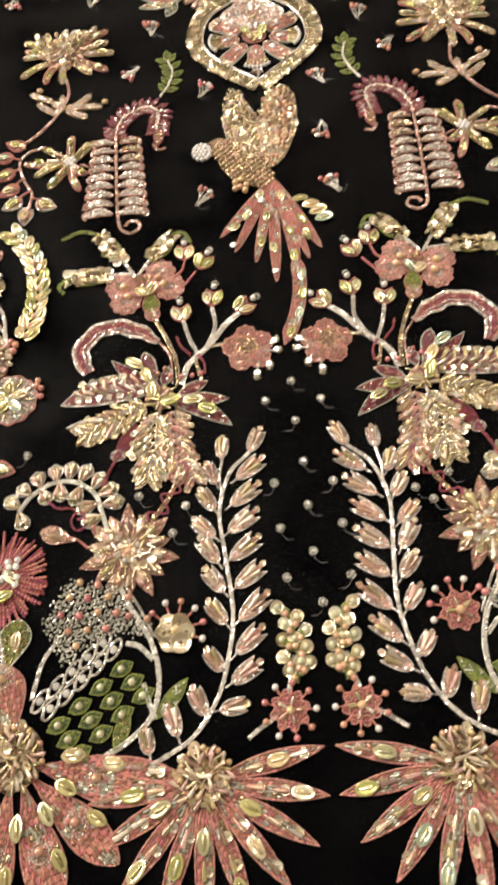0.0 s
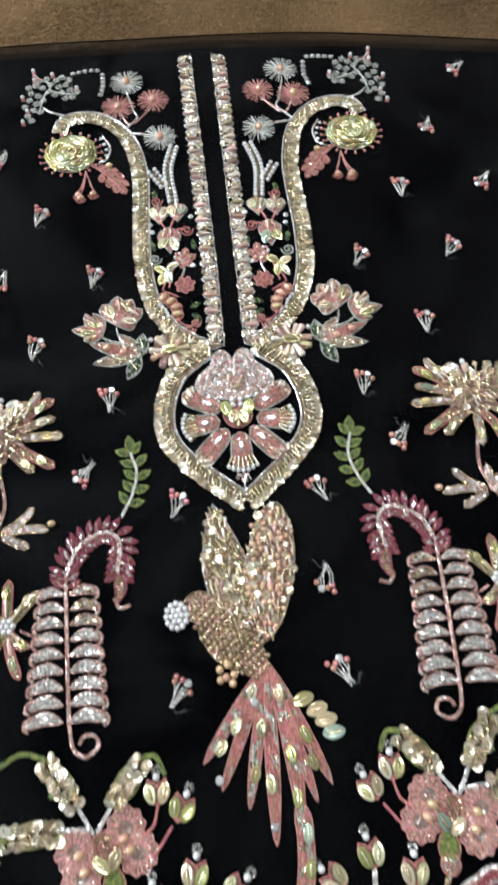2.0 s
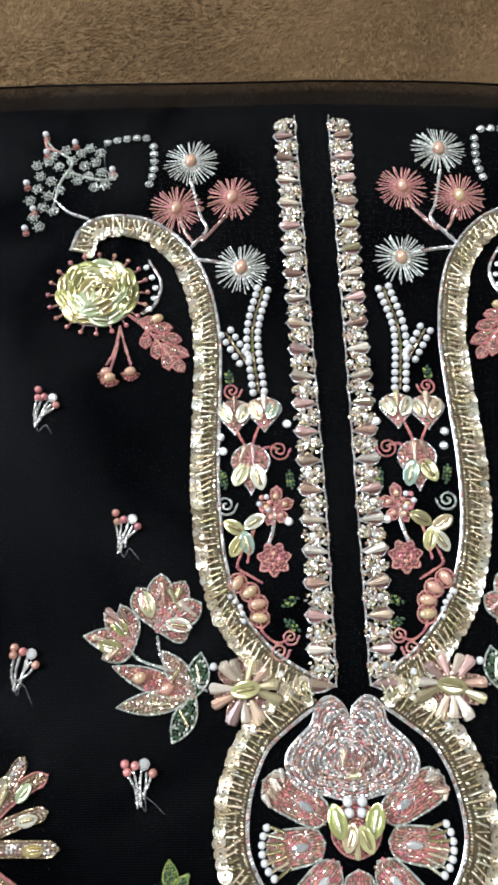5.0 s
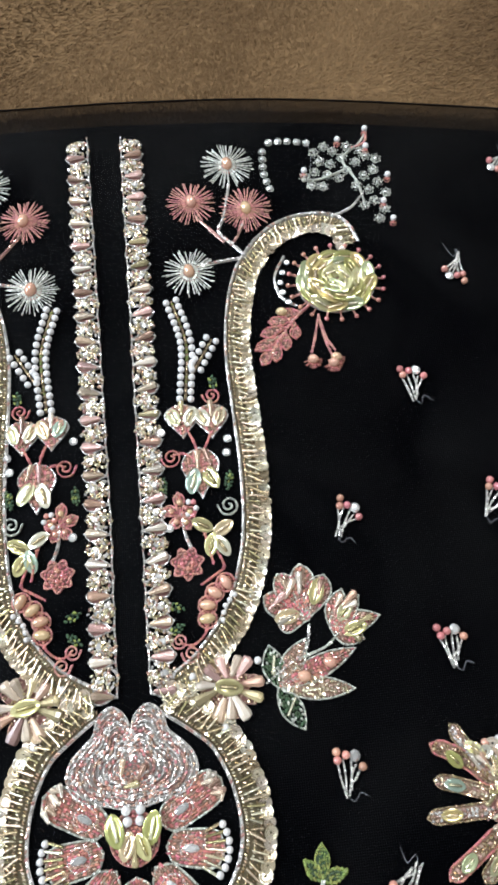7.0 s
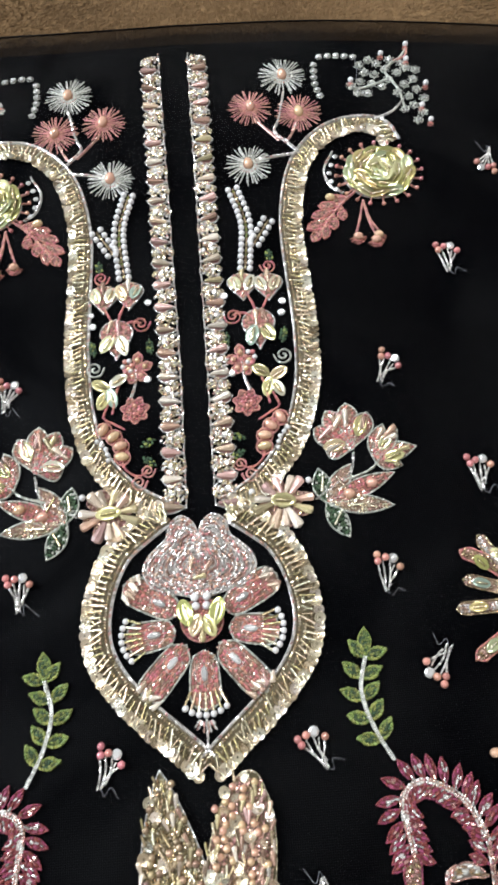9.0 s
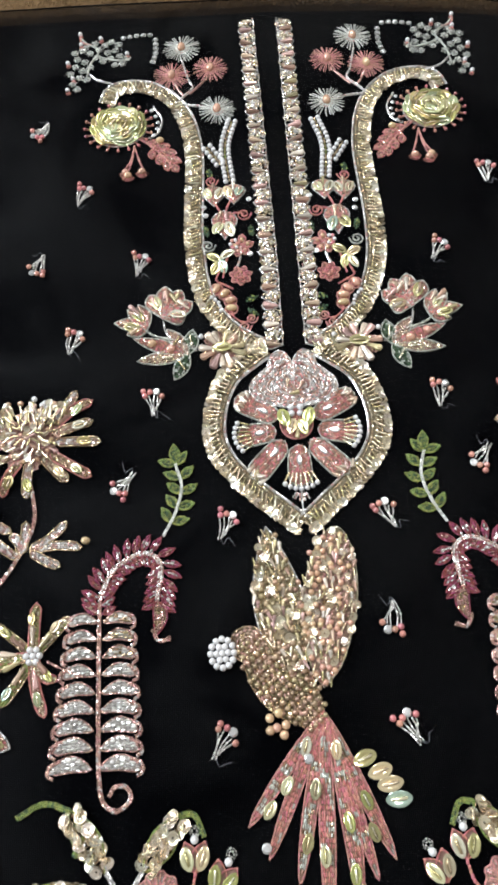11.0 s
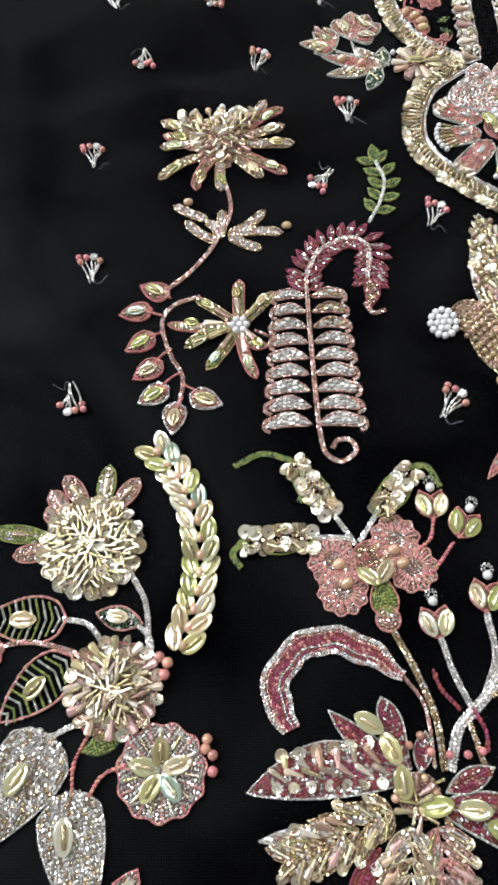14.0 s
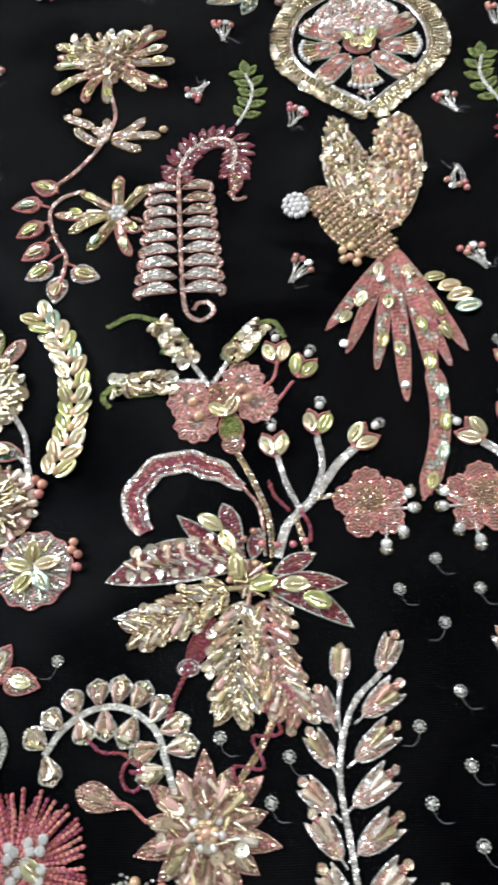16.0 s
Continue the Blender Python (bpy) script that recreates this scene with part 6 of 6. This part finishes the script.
        m.sequin(px, py, 2.4, z=1.7, tilt=0.5)
    m.cord("wine_tendril", [(-132, -391), (-126, -396), (-118, -397)] + [(-115 + 3.5 * math.cos(k), -402 + 4 * math.sin(k) - k * 0.6) for k in range(9)] + [(-108, -404), (-106, -412)], WINE, w=0.9)
    m = Motif("star_bloom", -89, -422, "star bloom of peach and gold bead petals with a pearl heart", "flower motif", "star blooms", s)
    for k in range(14):
        a = 2 * math.pi * k / 14 + 0.25
        r = 23 if k % 2 else 19
        m.leaf("petal", (-89 + 3 * math.cos(a), -422 + 3 * math.sin(a)), (-89 + (r + 2) * math.cos(a), -422 + (r + 2) * math.sin(a)), 7, PEACHB, ROSE, BEIGE, fill2=(PALE, PINK)[k % 2], mix=0.4, prof="leaf")
        m.drop(-89 + 13 * math.cos(a), -422 + 13 * math.sin(a), 10, math.degrees(a), z=1.8, wide=1.15)
        m.bugle(-89 + 16 * math.cos(a + 0.1), -422 + 16 * math.sin(a + 0.1), 6, math.degrees(a), z=1.9)
        m.pearl(-89 + (5.2 if k % 2 else 2.8) * math.cos(a), -422 + (5.2 if k % 2 else 2.8) * math.sin(a), 1.6, "pearl" if k % 2 else "peach_pearl")
    m.pom(-89, -422, 17, 46, kinds=("drop", "bugle", "sequin", "bugle"), z0=1.9, dome=0.6, size=0.85)
    m.pearl(-89, -422, 2.2, "peach_pearl")
    m.rope("stem", [(-110, -418), (-116, -413), (-121, -412)], 1.2, CORAL)
    m.leaf("side_bud", (-116, -414), (-134, -408), 9, PEACHB, ROSE, BEIGE, prof="petal", fill2=PALE)
    m.drop(-126, -411, 9, 160)
    m = Motif("thistle", -153, -431, "thistle of burgundy thread spikes round shells and crystals", "flower motif", "thistles", s)
    m.rays("spike_ring", -153, -431, 6, 23.5, 88, WINE, "burgundy thread spikes", w=0.85, mat2=CORAL, lift=1.2)
    m.rays("spike_ring", -153, -431, 4, 18.5, 64, CORAL, "coral thread spikes", w=0.8, mat2=WINE, lift=2.2)
    m.blob("thistle_heart", -153, -433, 10, PEACHB, None, BEIGE, fill2=SILVER, up=2.6)
    for x, y, d in ((-150, -440, 20), (-160, -436, 80), (-147, -431, 140)):
        m.shell(x, y, 10, d, z=3.0)
    for k in range(12):
        m.piece("crystal", -151 + m.rng.uniform(-8, 8), -428 + m.rng.uniform(-7, 7), 1.9, z=3.0)
    m.leaf("calyx", (-147, -475), (-142, -451), 15, GREEN, GREY, DEEP, prof="petal", bead=0.7, fill2=GOLD)
    m.rope("stem", [(-153, -452), (-149, -470), (-146, -482)], 2.2, SILVER)
    m.shell(-143, -461, 9, 80)
    m = Motif("berry_mesh", -112, -451, "mesh cluster of grey-green beads dotted with pink pearls", "bead cluster", "berry meshes", s)
    for k, (x, y) in enumerate(((-117, -439), (-108, -441), (-98, -440), (-103, -447), (-93, -448), (-113, -447), (-122, -446), (-126, -454), (-117, -455), (-108, -454), (-99, -455), (-122, -462), (-113, -462), (-104, -462), (-93, -457), (-118, -469), (-84, -459))):
        ro = m.blob("bead_rosette", x, y, 4.7, GREY, None, None, bead=0.8, ruffle=0.34, lobes=5, up=1.4, fill2=SILVER, mix=0.2)
        tagged(ro, kind="stuff")
        m.pearl(x + 4, y + 3.4, 1.9, "pink_bead" if k % 3 else "peach_pearl").parent = ro
    m.rope("stem", [(-123, -462), (-130, -472), (-134, -488)], 2.2, SILVER)
    m = Motif("silver_chain", -125, -487, "broad chain of looped silver bead links", "bead chain", "silver chains", s)
    for k in range(5):
        for j in range(2):
            x, y = -128 + 7.2 * k + j * 5 - 2, -489 + 6.0 * k - j * 3.5
            m.rope("chain_link", [(x + 4.2 * math.cos(t) * 0.8 + 1.5 * math.sin(t), y + 4.6 * math.sin(t) + 1.5 * math.cos(t)) for t in np.linspace(0, 2 * math.pi, 9)], 1.5, SILVER, mat2=GREY)
            m.piece("crystal", x, y, 1.9, z=0.8)
    m = Motif("green_cushion", -103, -490, "cushion of olive green thread leaves each holding a pearl", "leaf cluster", "green cushions", s)
    for i in range(4):
        for j in range(3):
            x, y = -121 + 9.5 * i + j * 5.0, -500 + 7.5 * i - j * 6.2
            lf = m.leaf("green_leaflet", (x - 4.8, y - 2.2), (x + 5.2, y + 2.4), 6.6, GREEN, GREEN, DEEP, bead=0.55, prof="leaf", fill2=DEEP, mix=0.5)
            m.pearl(x, y, 1.9, "green_pearl").parent = lf
    m = Motif("thick_branch", -98, -514, "thick white metallic stem with side shoots and green leaves", "stem motif", "thick branches", s)
    m.rope("stem", [(-95, -436), (-88, -450), (-79, -465), (-75, -482), (-78, -498), (-88, -508), (-99, -514)], 2.8, WHITE_THREAD, mat2=SILVER)
    m.rope("stem", [(-92, -437), (-84, -450), (-77, -464)], 1.6, SILVER)
    m.rope("side_shoot", [(-90, -466), (-84, -468), (-78, -474)], 2.6, WHITE_THREAD)
    m.rope("side_shoot", [(-82, -485), (-80, -492), (-77, -500)], 2.6, WHITE_THREAD)
    m.leaf("green_leaf", (-76, -500), (-62, -484), 6.5, GREEN, GREEN, DEEP, bead=0.6, fill2=WHITE_THREAD)
    m.leaf("green_leaf", (-95, -512), (-89, -496), 6.5, GREEN, GREEN, DEEP, bead=0.6, fill2=GOLD)
    m = Motif("bead_bloom", -67, -463, "small bloom with beaded stamens in a half ring", "flower motif", "bead blooms", s)
    for k in range(6):
        a = radians(-20 + 32 * k)
        x, y = -67 + 9 * math.cos(a), -462 + 9 * math.sin(a)
        m.cord("stamen", [(x, y), (x + 3.5 * math.cos(a), y + 3.5 * math.sin(a))], CORAL, w=0.7)
        m.pearl(x + 4.8 * math.cos(a), y + 4.8 * math.sin(a), 1.7, "pink_bead" if k % 2 else "pearl")
    if s > 0:
        m.blob("flower_ground", -67, -463, 8.5, PALE, GOLD, GOLDBACK, fill2=GOLD)
        for k in range(6):
            m.sequin(-67 + 5.5 * math.cos(k * 1.05), -463 + 5.5 * math.sin(k * 1.05), 4.2, z=1.8, tilt=0.4)
        m.sequin(-64, -468, 5, z=2.2, tilt=0.1)
        m.pearl(-67, -462, 2, "peach_pearl")
    else:
        m.blob("flower_ground", -67, -463, 8.5, CORAL, PINK, BEIGE, fill2=PINK, ruffle=0.12, lobes=8)
        m.pearl(-67, -463, 2.4, "peach_pearl")
        for k in range(5):
            m.drop(-67 + 3 * math.cos(k * 1.26), -463 + 3 * math.sin(k * 1.26), 7, k * 72, z=1.6)

    # ---- fan flowers at the foot ----
    m = Motif("broad_flower", -139, -514, "very large coral thread flower mottled with olive, studded with shells", "flower motif", "broad flowers", s)
    for d, r, w in ((-13, 60, 19), (-42, 62, 16), (-70, 60, 18), (-100, 62, 18), (-135, 60, 18), (105, 44, 20), (140, 50, 18), (175, 56, 18)):
        a = radians(d)
        m.leaf("petal", (-139 + 8 * math.cos(a), -514 + 8 * math.sin(a)), (-139 + r * math.cos(a), -514 + r * math.sin(a)), w, CORAL, PINK, BEIGE, "coral thread petal mottled olive", prof="petal", fill2=PINK, mix=0.3, bead=0.7, long=2.0, patch=0.22)
        olive = m.blob("olive_patch", -139 + 38 * math.cos(a), -514 + 38 * math.sin(a), 6.5, GREY, None, BEIGE, fill2=GOLD, up=1.5)
        m.pearl(-139 + 37 * math.cos(a), -514 + 37 * math.sin(a), 2.2, "peach_pearl").parent = olive
        m.shell(-139 + 26 * math.cos(a + 0.28), -514 + 26 * math.sin(a + 0.28), 11, d + 15, z=1.9)
        m.shell(-139 + 44 * math.cos(a + 0.16), -514 + 44 * math.sin(a + 0.16), 10, d + 10, z=1.9)
    m.blob("flower_heart", -141, -512, 14, GOLD, None, GOLDBACK, fill2=PALE, up=2.6)
    m.pom(-141, -512, 14, 70, kinds=("drop", "sequin", "bugle", "peach_pearl", "drop"), z0=1.8, dome=2.2, tilt=0.8)
    m = Motif("fan_flower", -56, -527, "fan flower of long coral petals round a gold bead heart", "flower motif", "fan flowers", s)
    for k in range(11):
        d = 11 - 20.5 * k
        a = radians(d)
        r = 54 if k < 8 else 50
        m.leaf("petal", (-56 + 7 * math.cos(a), -527 + 7 * math.sin(a)), (-56 + r * math.cos(a), -527 + r * math.sin(a)), 7.8, CORAL, PINK, BEIGE, "long coral thread petal mottled with olive", prof="leaf", fill2=PINK, mix=0.3, bead=0.6, long=2.0, patch=0.1, edge_w=0.7)
        for u in (0.42, 0.62, 0.8):
            x, y = -56 + r * u * math.cos(a), -527 + r * u * math.sin(a)
            if (k + int(u * 10)) % 3 == 0:
                m.shell(x, y, 10.5, d, z=1.7)
            else:
                m.drop(x, y, 8, d, z=1.7)
                m.sequin(x + 2, y, 2.2, z=1.5)
    m.blob("flower_heart", -56, -525, 12, GOLD, None, GOLDBACK, fill2=PALE, up=2.4)
    m.pom(-56, -525, 12.5, 64, kinds=("drop", "sequin", "bugle", "peach_pearl", "drop"), z0=1.6, dome=2.2, tilt=0.8)
